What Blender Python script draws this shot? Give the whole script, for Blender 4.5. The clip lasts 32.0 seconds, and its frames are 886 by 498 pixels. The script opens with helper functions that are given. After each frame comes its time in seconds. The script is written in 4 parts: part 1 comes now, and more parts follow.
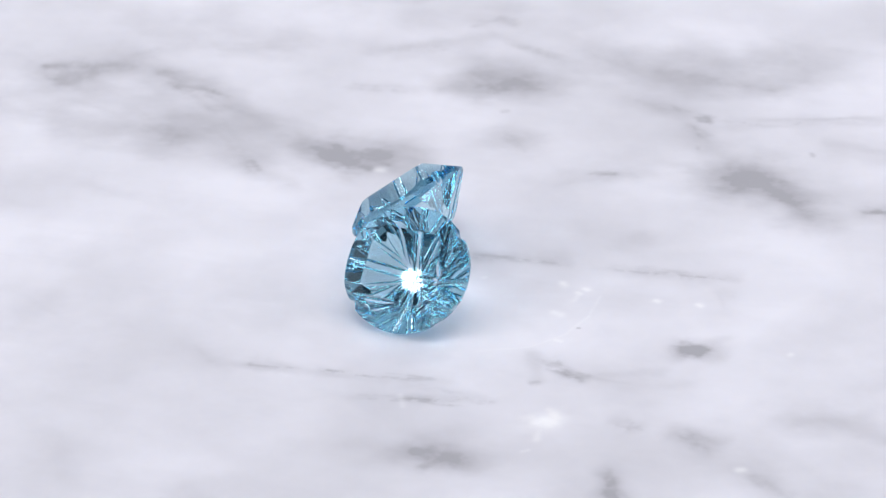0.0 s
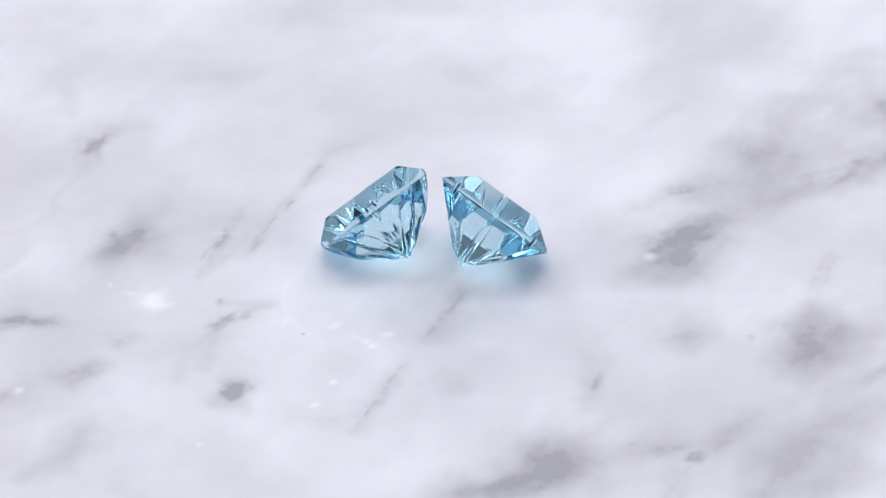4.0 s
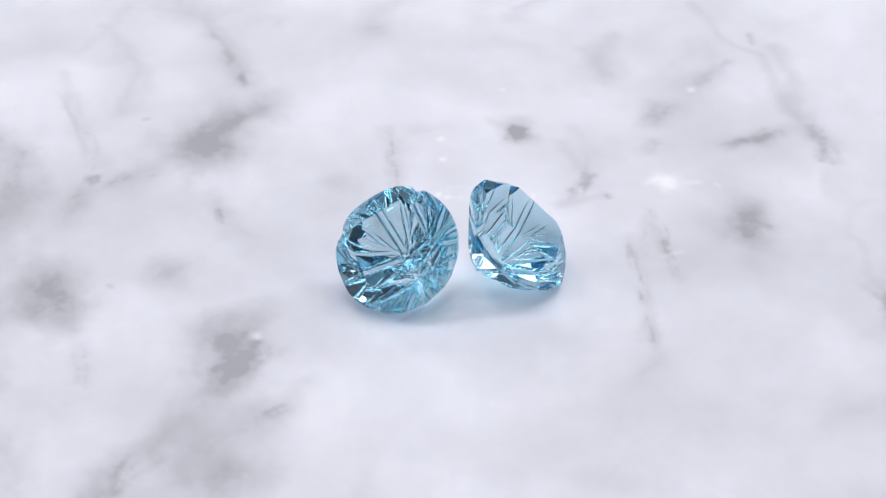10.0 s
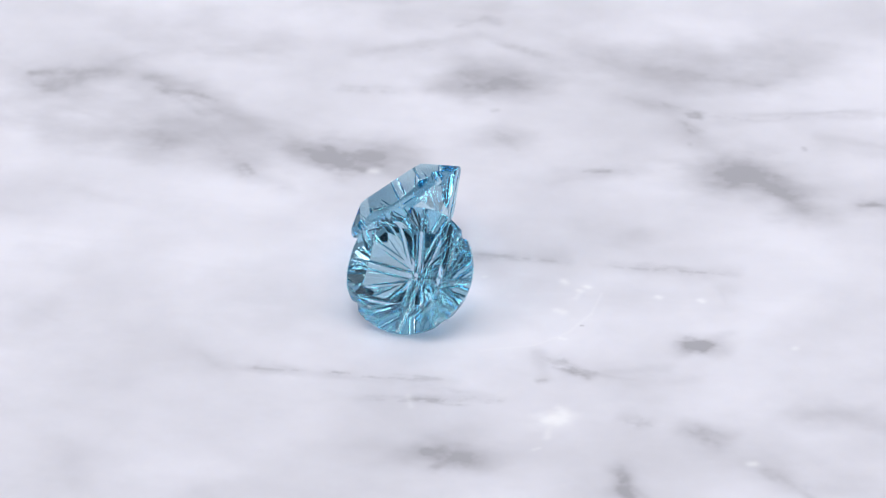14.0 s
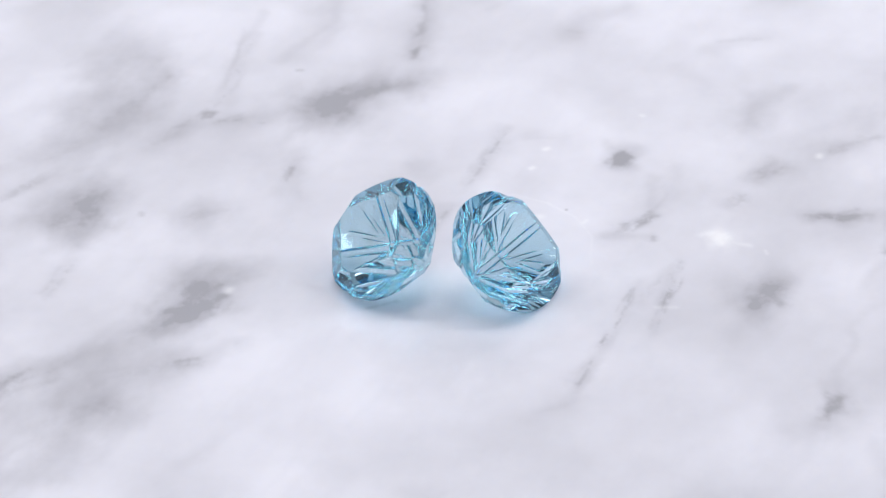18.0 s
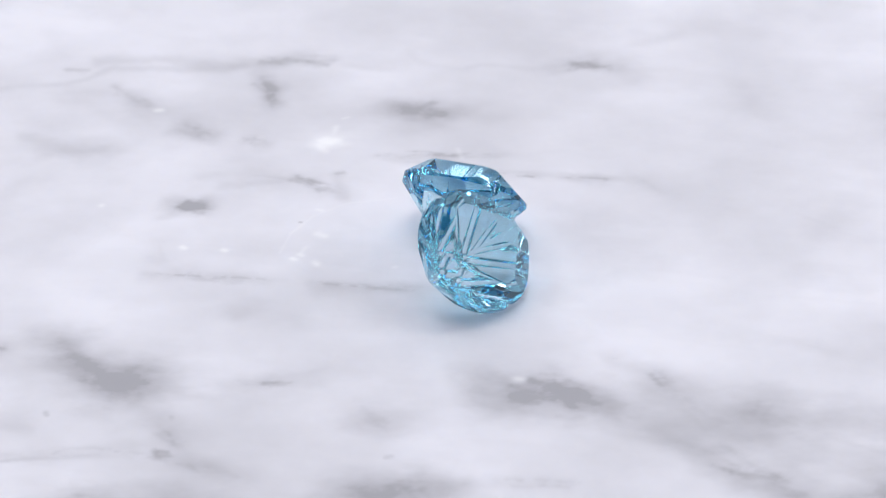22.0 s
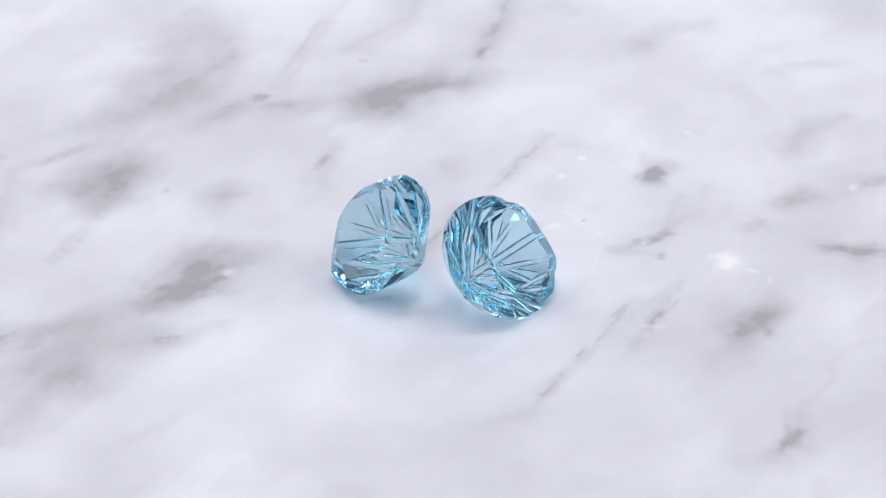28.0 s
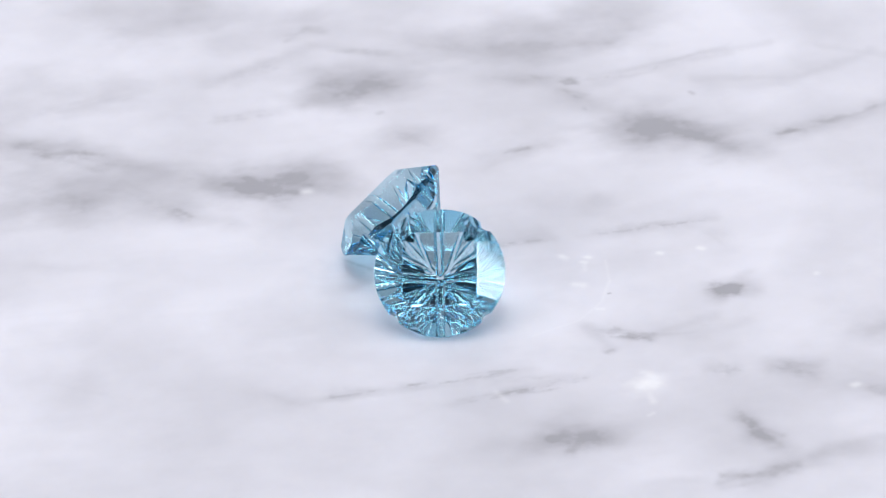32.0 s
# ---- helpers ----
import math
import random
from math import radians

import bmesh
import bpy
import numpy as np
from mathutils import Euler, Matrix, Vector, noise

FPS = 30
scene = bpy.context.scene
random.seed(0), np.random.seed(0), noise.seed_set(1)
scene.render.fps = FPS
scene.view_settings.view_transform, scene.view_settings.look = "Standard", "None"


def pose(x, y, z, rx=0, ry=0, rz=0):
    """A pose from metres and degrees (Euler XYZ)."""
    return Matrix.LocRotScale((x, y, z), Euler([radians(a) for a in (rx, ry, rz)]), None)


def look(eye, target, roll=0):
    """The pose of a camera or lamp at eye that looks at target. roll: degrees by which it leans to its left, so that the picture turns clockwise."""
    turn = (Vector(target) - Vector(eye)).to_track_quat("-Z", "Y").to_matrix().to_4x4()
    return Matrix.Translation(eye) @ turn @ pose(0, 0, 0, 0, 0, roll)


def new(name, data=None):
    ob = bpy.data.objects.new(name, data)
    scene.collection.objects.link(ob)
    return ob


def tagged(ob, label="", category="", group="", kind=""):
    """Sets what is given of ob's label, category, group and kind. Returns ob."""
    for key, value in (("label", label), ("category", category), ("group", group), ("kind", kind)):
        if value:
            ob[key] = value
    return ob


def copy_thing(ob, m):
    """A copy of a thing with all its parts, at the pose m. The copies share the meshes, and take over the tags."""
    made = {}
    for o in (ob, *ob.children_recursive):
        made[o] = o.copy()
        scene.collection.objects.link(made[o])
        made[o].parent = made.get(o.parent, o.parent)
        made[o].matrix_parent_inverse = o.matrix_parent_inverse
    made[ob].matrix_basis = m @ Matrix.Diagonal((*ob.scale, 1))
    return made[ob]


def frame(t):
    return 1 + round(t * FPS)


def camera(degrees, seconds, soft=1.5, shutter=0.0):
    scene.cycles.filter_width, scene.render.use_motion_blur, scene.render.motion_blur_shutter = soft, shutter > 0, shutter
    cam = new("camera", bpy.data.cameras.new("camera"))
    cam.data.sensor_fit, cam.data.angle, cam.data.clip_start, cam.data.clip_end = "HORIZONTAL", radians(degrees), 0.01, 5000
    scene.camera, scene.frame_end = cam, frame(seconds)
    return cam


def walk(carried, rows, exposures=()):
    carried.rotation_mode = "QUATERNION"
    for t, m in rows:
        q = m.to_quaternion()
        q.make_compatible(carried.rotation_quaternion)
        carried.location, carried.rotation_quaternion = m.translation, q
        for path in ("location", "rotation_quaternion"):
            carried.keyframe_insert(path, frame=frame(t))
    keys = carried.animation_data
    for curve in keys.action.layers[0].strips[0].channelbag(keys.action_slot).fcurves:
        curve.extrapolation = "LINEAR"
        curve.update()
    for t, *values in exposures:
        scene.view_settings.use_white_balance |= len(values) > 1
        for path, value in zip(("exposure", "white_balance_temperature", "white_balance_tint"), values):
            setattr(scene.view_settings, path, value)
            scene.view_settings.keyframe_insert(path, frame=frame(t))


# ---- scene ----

# ---- camera: stands still, a macro lens a quarter of a metre from the stones ----
cam = camera(12.52, 32.0, soft=1.1)
# a small stop: the far and the near marble go slightly soft
cam.data.dof.use_dof, cam.data.dof.focus_distance, cam.data.dof.aperture_fstop = True, 0.252, 95
EYE, AIM, LEAN = (0.0, -0.21662, 0.13454), (0.000225, 0.000743, 0.001204), -1.26
walk(cam, [(0.0, look(EYE, AIM, LEAN)), (32.0, look(EYE, AIM, LEAN))])

# the turn of the slab about the upright axis through the origin: seconds, degrees
TURN = [(0, -1.39), (1.75, -45.71), (3.5, -89.89), (5.5, -140.83), (7.5, -191.68), (9.5, -243.13), (11.5, -294.95),
        (13.5, -346.72), (14.16, -363.60), (14.26, -365.71), (14.36, -366.98), (14.46, -367.38), (14.56, -366.93),
        (14.66, -365.62), (14.76, -363.45), (15.5, -344.34), (18, -280.74), (20.5, -216.64), (22.58, -162.44),
        (22.68, -160.38), (22.83, -159.22), (22.98, -160.37), (23.08, -162.45), (25.5, -224.60), (27.5, -276.99),
        (29.5, -328.35), (30.5, -354.34), (30.6, -356.6), (30.7, -358.1), (30.8, -358.7), (30.9, -358.6), (31, -358.1),
        (31.1, -357.1), (31.2, -355.8), (31.3, -354.2), (31.4, -352.2), (32, -337.97)]


def heading(t):
    """The slab's turn in degrees at t seconds."""
    ts, ds = zip(*TURN)
    return float(np.interp(t, ts, ds))


# ---- world and lights: added, unseen fill panels overhead and around, and two tiny lamps ----
world = bpy.data.worlds.new("world")
scene.world = world
world.use_nodes = True
world.node_tree.nodes["Background"].inputs["Color"].default_value = (0.9, 0.93, 1.0, 1)
world.node_tree.nodes["Background"].inputs["Strength"].default_value = 0.1


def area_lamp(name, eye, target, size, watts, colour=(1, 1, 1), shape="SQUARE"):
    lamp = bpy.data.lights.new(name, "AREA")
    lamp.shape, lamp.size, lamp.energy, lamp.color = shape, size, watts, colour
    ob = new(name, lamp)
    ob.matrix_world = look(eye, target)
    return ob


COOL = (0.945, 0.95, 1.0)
# added panel out of view, brings sparkle to the stones' lower halves
area_lamp("overhead_fill", (0.0, -0.16, 0.66), (0, 0, 0), 0.18, 1.6, COOL)
# added to brighten the north wall, so stones seen from behind look pale
area_lamp("wall_fill", (0.0, 0.22, 0.84), (0, 0.75, 0.42), 0.24, 3.7, COOL)
# small fill panels added round the table, unseen: turn and rise in degrees
# for whiter sparkle and fainter shadows; WARM and COLD tint far and near marble
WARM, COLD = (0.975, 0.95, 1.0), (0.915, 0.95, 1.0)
FILL_RING = (("north_fill", 60, 35, WARM), ("north_fill", 120, 35, WARM), ("high_fill", 45, 70, COOL),
        ("high_fill", 135, 70, COOL), ("east_fill", 20, 55, COOL), ("west_fill", 160, 55, COOL), ("east_fill", -8, 18, COOL),
        ("west_fill", -172, 18, COOL), ("south_east_fill", -32, 30, COLD), ("south_west_fill", -148, 30, COLD))
for name, turn, rise, colour in FILL_RING:
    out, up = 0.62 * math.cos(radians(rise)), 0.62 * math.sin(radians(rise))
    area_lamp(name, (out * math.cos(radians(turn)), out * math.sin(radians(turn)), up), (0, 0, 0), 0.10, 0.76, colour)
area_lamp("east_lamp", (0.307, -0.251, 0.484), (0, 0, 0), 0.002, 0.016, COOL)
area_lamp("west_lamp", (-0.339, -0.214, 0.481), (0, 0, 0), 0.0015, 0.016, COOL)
scene.view_settings.exposure = -0.91
# light may cross the stones many times
scene.cycles.max_bounces, scene.cycles.glossy_bounces, scene.cycles.transmission_bounces = 24, 20, 20
scene.cycles.caustics_refractive = scene.cycles.caustics_reflective = True
scene.cycles.sample_clamp_indirect, scene.cycles.blur_glossy = 40, 0


# ---- materials ----
def material(name):
    m = bpy.data.materials.new(name)
    m.use_nodes = True
    nt = m.node_tree
    return m, nt, nt.nodes["Principled BSDF"], nt.nodes["Material Output"]


def marble_material():
    m, nt, bsdf, out = material("carrara_marble")
    n, l = nt.nodes.new, nt.links.new
    coord = n("ShaderNodeTexCoord")
    vein = n("ShaderNodeAttribute"); vein.attribute_name = "vein"
    fleck = n("ShaderNodeAttribute"); fleck.attribute_name = "fleck"
    cloud = n("ShaderNodeTexNoise"); cloud.inputs["Scale"].default_value = 75; cloud.inputs["Detail"].default_value = 5
    grain = n("ShaderNodeTexNoise"); grain.inputs["Scale"].default_value = 900; grain.inputs["Detail"].default_value = 4
    for tex in (cloud, grain):
        l(coord.outputs["Object"], tex.inputs["Vector"])
    # vein density broken up by the grain
    rough = n("ShaderNodeMapRange"); rough.inputs["From Min"].default_value = 0.3; rough.inputs["From Max"].default_value = 0.7
    rough.inputs["To Min"].default_value = 0.93; rough.inputs["To Max"].default_value = 1.06
    l(grain.outputs["Fac"], rough.inputs["Value"])
    dense = n("ShaderNodeMath"); dense.operation = "MULTIPLY"; dense.use_clamp = True
    l(vein.outputs["Fac"], dense.inputs[0]); l(rough.outputs["Result"], dense.inputs[1])
    body = n("ShaderNodeMix"); body.data_type = "RGBA"
    body.inputs["A"].default_value = (0.66, 0.655, 0.70, 1); body.inputs["B"].default_value = (0.82, 0.815, 0.87, 1)
    spread = n("ShaderNodeMapRange"); spread.inputs["From Min"].default_value = 0.3; spread.inputs["From Max"].default_value = 0.6
    l(cloud.outputs["Fac"], spread.inputs["Value"]); l(spread.outputs["Result"], body.inputs["Factor"])
    grey = n("ShaderNodeMix"); grey.data_type = "RGBA"; grey.inputs["B"].default_value = (0.395, 0.39, 0.42, 1)
    l(dense.outputs["Value"], grey.inputs["Factor"]); l(body.outputs["Result"], grey.inputs["A"])
    white = n("ShaderNodeMix"); white.data_type = "RGBA"; white.inputs["B"].default_value = (1.0, 1.0, 1.0, 1)
    l(fleck.outputs["Fac"], white.inputs["Factor"]); l(grey.outputs["Result"], white.inputs["A"])
    l(white.outputs["Result"], bsdf.inputs["Base Color"])
    bump = n("ShaderNodeBump"); bump.inputs["Strength"].default_value = 0.04; bump.inputs["Distance"].default_value = 0.0002
    l(grain.outputs["Fac"], bump.inputs["Height"]); l(bump.outputs["Normal"], bsdf.inputs["Normal"])
    bsdf.inputs["Roughness"].default_value = 0.42
    bsdf.inputs["Subsurface Weight"].default_value = 0.6
    bsdf.inputs["Subsurface Radius"].default_value = (1.0, 0.95, 0.9)
    bsdf.inputs["Subsurface Scale"].default_value = 0.0026
    bsdf.inputs["IOR"].default_value = 1.5
    return m


def topaz_material(name, waviness):
    """Clear blue stone; waviness: the unevenness that hand-cut grooves keep."""
    m, nt, bsdf, out = material(name)
    n, l = nt.nodes.new, nt.links.new
    bend, gloss, mix = n("ShaderNodeBsdfRefraction"), n("ShaderNodeBsdfGlossy"), n("ShaderNodeMixShader")
    fresnel = n("ShaderNodeFresnel")
    bend.inputs["Color"].default_value, gloss.inputs["Color"].default_value = (0.80, 0.926, 0.96, 1), (0.685, 0.865, 0.935, 1)
    for node in (bend, fresnel):
        node.inputs["IOR"].default_value = 1.62
    bend.inputs["Roughness"].default_value = gloss.inputs["Roughness"].default_value = 0.0
    coord, tex, bump = n("ShaderNodeTexCoord"), n("ShaderNodeTexNoise"), n("ShaderNodeBump")
    tex.inputs["Scale"].default_value, tex.inputs["Detail"].default_value = 3500, 3
    bump.inputs["Strength"].default_value, bump.inputs["Distance"].default_value = waviness, 0.00005
    l(coord.outputs["Object"], tex.inputs["Vector"]); l(tex.outputs["Fac"], bump.inputs["Height"])
    for node in (bend, gloss, fresnel):
        l(bump.outputs["Normal"], node.inputs["Normal"])
    l(fresnel.outputs["Fac"], mix.inputs["Fac"]); l(bend.outputs["BSDF"], mix.inputs[1]); l(gloss.outputs["BSDF"], mix.inputs[2])
    l(mix.outputs["Shader"], out.inputs["Surface"])
    return m


def paint_material(name, colour, scale):
    m, nt, bsdf, out = material(name)
    n, l = nt.nodes.new, nt.links.new
    coord, tex, ramp = n("ShaderNodeTexCoord"), n("ShaderNodeTexNoise"), n("ShaderNodeMix")
    tex.inputs["Scale"].default_value, tex.inputs["Detail"].default_value = scale, 6
    ramp.data_type = "RGBA"
    ramp.inputs["A"].default_value = (*[c * 0.92 for c in colour], 1)
    ramp.inputs["B"].default_value = (*colour, 1)
    l(coord.outputs["Object"], tex.inputs["Vector"]); l(tex.outputs["Fac"], ramp.inputs["Factor"])
    l(ramp.outputs["Result"], bsdf.inputs["Base Color"])
    bsdf.inputs["Roughness"].default_value = 0.8
    return m


MARBLE = marble_material()
TOPAZ, TOPAZ_CUT = topaz_material("blue_topaz_polished", 0.0), topaz_material("blue_topaz_grooved", 0.06)
# unseen surroundings: white throws light into the stones, dark gives them dark facets
WALL = paint_material("unseen_wall_white", (0.66, 0.67, 0.70), 6)
DARK = paint_material("unseen_wall_dark", (0.07, 0.07, 0.08), 6)
CEILING = paint_material("unseen_ceiling_dark", (0.10, 0.10, 0.11), 5)
TABLE = paint_material("white_laminate", (0.75, 0.75, 0.77), 12)


# ---- an unseen room added to close the place ----
def box(name, lo, hi, mat, label, category):
    bm = bmesh.new()
    bmesh.ops.create_cube(bm, size=1)
    for v in bm.verts:
        v.co = [lo[k] + (v.co[k] + 0.5) * (hi[k] - lo[k]) for k in range(3)]
    me = bpy.data.meshes.new(name)
    bm.to_mesh(me); bm.free()
    me.materials.append(mat)
    return tagged(new(name, me), label, category, kind="structure")


SLAB = 0.012
W, H = 0.75, 1.2
box("floor", (-W, -W, -SLAB - 0.05), (W, W, -SLAB), TABLE, "plain white laminate surface under the marble slab", "floor")
box("wall_north", (-W, W, -SLAB - 0.05), (W, W + 0.05, H), WALL, "plain white unseen wall, added to close the place and throw light back", "wall")
# added dark behind the camera, as is the ceiling, for contrast in the stones
box("wall_south", (-W, -W - 0.05, -SLAB - 0.05), (W, -W, H), DARK, "plain dark unseen wall behind the camera, added for dark facets", "wall")
box("wall_east", (W, -W - 0.05, -SLAB - 0.05), (W + 0.05, W + 0.05, H), WALL, "plain white unseen wall, added to close the place and throw light back", "wall")
box("wall_west", (-W - 0.05, -W - 0.05, -SLAB - 0.05), (-W, W + 0.05, H), WALL, "plain white unseen wall, added to close the place and throw light back", "wall")
box("ceiling", (-W - 0.05, -W - 0.05, H), (W + 0.05, W + 0.05, H + 0.05), CEILING, "plain dark unseen ceiling, added for dark facets", "ceiling")

# ---- the marble slab: its veins and flecks, in millimetres from the axis ----
HALF = 52.0
outer = np.linspace(25, HALF, 170)
line = np.concatenate([-outer[::-1], np.linspace(-25, 25, 560)[1:-1], outer])
N = len(line)
GX, GY = np.meshgrid(line, line, indexing="ij")
# the bed of the stone: streaks run along this way
BED = radians(-14)
ALONG, ACROSS = GX * math.cos(BED) + GY * math.sin(BED), -GX * math.sin(BED) + GY * math.cos(BED)


def value_noise(scale, seed, stretch=1.0):
    """Smooth noise in -1..1 over the slab's grid; scale in millimetres across the bed, stretched along it."""
    rng = np.random.default_rng(seed)
    k = int(4 * HALF / scale) + 4
    table = rng.uniform(-1, 1, (k, k))
    u, v = (ALONG / stretch + 1.5 * HALF) / scale, (ACROSS + 1.5 * HALF) / scale
    i, j = u.astype(int), v.astype(int)
    a, b = u - i, v - j
    a, b = a * a * (3 - 2 * a), b * b * (3 - 2 * b)
    return (table[i, j] * (1 - a) * (1 - b) + table[i + 1, j] * a * (1 - b) + table[i, j + 1] * (1 - a) * b + table[i + 1, j + 1] * a * b)


def layered(scale, seed, stretch):
    """Four octaves of noise, about -1..1."""
    return sum(value_noise(scale / 2**k, seed + k, stretch) * 0.62**k for k in range(4)) / 1.25


DRIFT_X = value_noise(4, 1) * 0.5 + value_noise(1.6, 2) * 0.3 + value_noise(0.6, 3) * 0.1
DRIFT_Y = value_noise(4, 4) * 0.5 + value_noise(1.6, 5) * 0.3 + value_noise(0.6, 6) * 0.1
COARSE, FINE, CRUMB = layered(3.2, 20, 1.8), layered(1.1, 30, 1.6), layered(0.45, 40, 1.3)
VEIN, FLECK = np.zeros((N, N)), np.zeros((N, N))


def ease(s):
    s = np.clip(s, 0, 1)
    return s * s * (3 - 2 * s)


def path_field(coords, reach, wander):
    """The part of the grid within reach of a bent line, the distance to the line there, and how far along it (0..1)."""
    pts = np.array(coords, dtype=float).reshape(-1, 2)
    (x1, y1), (x2, y2) = pts.min(0) - reach, pts.max(0) + reach
    i1, i2 = np.searchsorted(line, (x1, x2))
    j1, j2 = np.searchsorted(line, (y1, y2))
    area = (slice(i1, i2), slice(j1, j2))
    px, py = GX[area] + DRIFT_X[area] * wander, GY[area] + DRIFT_Y[area] * wander
    best, where = np.full(px.shape, 1e9), np.zeros(px.shape)
    steps = np.hypot(*(pts[1:] - pts[:-1]).T)
    total, gone = max(steps.sum(), 1e-6), 0.0
    for p, q, step in zip(pts[:-1], pts[1:], steps):
        k = np.clip(((px - p[0]) * (q[0] - p[0]) + (py - p[1]) * (q[1] - p[1])) / max(step, 1e-6) ** 2, 0, 1)
        d = np.hypot(px - p[0] - k * (q[0] - p[0]), py - p[1] - k * (q[1] - p[1]))
        where = np.where(d < best, (gone + k * step) / total, where)
        best = np.minimum(best, d)
        gone += step
    return area, best, where


def lay(field, area, add):
    """Joins a streak to what lies there already, without doubling it."""
    field[area] = (field[area] ** 2.5 + np.clip(add, 0, 1) ** 2.5) ** 0.4


def mist(width, strength, *coords):
    """A pale grey cloud with an uneven edge."""
    area, d, k = path_field(coords, width * 3 + 2, 0.5 + 0.3 * width)
    spread = width * 0.95 * (1 + 0.3 * COARSE[area] + 0.08 * FINE[area])
    lay(VEIN, area, strength * np.exp(-((d / spread) ** 2)) * (1 + 0.22 * COARSE[area] + 0.1 * FINE[area]))


def vein(width, strength, *coords):
    """A darker grey patch: dense in the middle, feathering out, a little sharper on one side."""
    area, d, k = path_field(coords, width * 3 + 1.5, 0.25 + 0.35 * width)
    spread = width * 0.88 * (1 + 0.3 * FINE[area] + 0.08 * CRUMB[area])
    body = 0.55 * np.exp(-((d / spread) ** 1.7)) + 0.5 * np.exp(-((d / (0.5 * spread)) ** 2))
    lay(VEIN, area, strength * 0.95 * body * (1 + 0.3 * FINE[area] + 0.22 * CRUMB[area]))


def thread(width, strength, *coords):
    """A thin broken hairline in a faint halo."""
    area, d, k = path_field(coords, width * 5 + 1.5, 0.08 + 0.15 * width)
    taper = 0.5 + 0.5 * np.sin(np.pi * np.clip(k, 0.04, 0.96))
    core = np.exp(-((d / (width * 0.62 * (1 + 0.4 * FINE[area]))) ** 2)) * ease(0.72 + 0.5 * CRUMB[area] + 0.6 * FINE[area])
    halo = np.exp(-((d / (width * 2.4)) ** 2)) * (0.8 + 0.4 * FINE[area])
    lay(VEIN, area, strength * taper * (0.8 * core + 0.3 * halo))


def speck(width, strength, *coords):
    """A small dark grain."""
    area, d, k = path_field(coords, width * 3 + 1, 0.1)
    lay(VEIN, area, strength * np.exp(-((d / (width * (1 + 0.4 * CRUMB[area]))) ** 2)))


def fleck(x1, y1, x2, y2, width, strength):
    """A white streak or spot."""
    area, d, k = path_field((x1, y1, x2, y2), width * 4 + 1, 0.15 + 0.3 * width)
    spread = width * 0.95 * (1 + 0.22 * FINE[area])
    lay(FLECK, area, strength * (0.3 if width < 0.15 else 0.45 if width < 0.5 else 0.52) * np.exp(-((d / spread) ** 2)) * (1 + 0.4 * FINE[area]))


# faint clouding of the whole stone
VEIN += 0.12 * ease(0.3 + 0.8 * layered(9, 60, 2.2)) + 0.05 * ease(0.3 + layered(2.5, 70, 2.5))

mist(0.6, 0.12, -9.3, -14.0, -4.2, -14.3, 3.3, -15.1)
mist(0.8, 0.2, -15.2, -9.5, -13.5, -9.9)
mist(1, 0.3, 14.7, -9.1, 16.7, -9.7)
mist(0.6, 0.2, 1.8, 1.7, 5.1, 1.3, 8.3, 0.6)
mist(0.5, 0.15, 9.7, 0.2, 15.0, -0.6)
mist(1.5, 0.35, -2.4, -20.7, -0.0, -20.1, 2.3, -21.2)
mist(0.9, 0.3, 9.9, -23.2, 10.2, -24.9)
mist(0.8, 0.25, 14.3, -18.6, 16.6, -19.5)
mist(1.2, 0.2, 20.7, -17.5, 23.7, -17.8)
mist(1, 0.18, 24.4, -17.2, 26.6, -18.5)
mist(1.5, 0.15, 18.4, -22.7, 21.4, -22.2)
mist(1.5, 0.2, -22.9, -18.0, -21.2, -22.1)
mist(2, 0.12, -23.6, -20.9, -19.1, -19.8)
mist(1, 0.15, -25.4, -2.8, -24.1, -2.2)
mist(1.5, 0.3, -9.2, 16.0, -5.4, 15.2, -2.4, 14.6)
mist(1.5, 0.35, -19.3, 25.8, -16.5, 24.5, -13.6, 21.7)
mist(2, 0.35, -27.9, 26.4, -24.8, 26.7, -20.9, 27.0)
mist(3, 0.3, -29.1, 23.2, -24.5, 23.1, -18.5, 20.7, -12.6, 16.0)
mist(1.5, 0.3, -25.3, 19.4, -22.2, 18.3)
mist(1.5, 0.35, -18.8, 18.7, -17.2, 17.6)
mist(2, 0.25, -14.0, 22.1, -10.8, 19.0, -8.4, 16.6)
mist(2.5, 0.3, -20.6, 33.6, -18.2, 32.7, -16.3, 34.3)
mist(2, 0.2, -15.4, 31.8, -11.4, 30.9)
mist(2, 0.3, 1.7, 24.9, 4.4, 24.9, 7.5, 24.4)
mist(0.6, 0.25, -2.7, 29.8, 0.5, 30.2, 3.2, 30.9)
mist(1.5, 0.2, 4.0, 30.9, 8.3, 28.1, 12.2, 27.1)
mist(3, 0.35, 10.2, 28.3, 14.1, 27.0, 17.9, 25.4, 21.7, 24.5, 25.7, 26.8)
mist(2.5, 0.3, 23.0, 26.8, 25.4, 28.0)
mist(1, 0.15, 19.5, 18.5, 27.1, 18.6)
mist(2, 0.4, 18.4, 11.6, 20.6, 10.9, 22.7, 9.0)
mist(0.9, 0.15, 8.0, 10.8, 11.0, 12.1)
mist(1.5, 0.25, 4.0, 16.4, 5.9, 16.3)
mist(0.9, 0.2, 6.0, -10.4, 9.0, -12.7)
mist(1, 0.15, 8.2, 10.5, 9.8, 12.5)
mist(2.5, 0.35, 17.8, 10.1, 19.7, 11.1, 21.6, 12.1)
mist(1.2, 0.3, 22.5, 7.6, 21.7, 9.5)
mist(1, 0.25, 27.1, 7.0, 30.6, 7.4)
mist(1.6, 0.3, -8.9, 14.8, -6.2, 15.4, -3.9, 15.1)
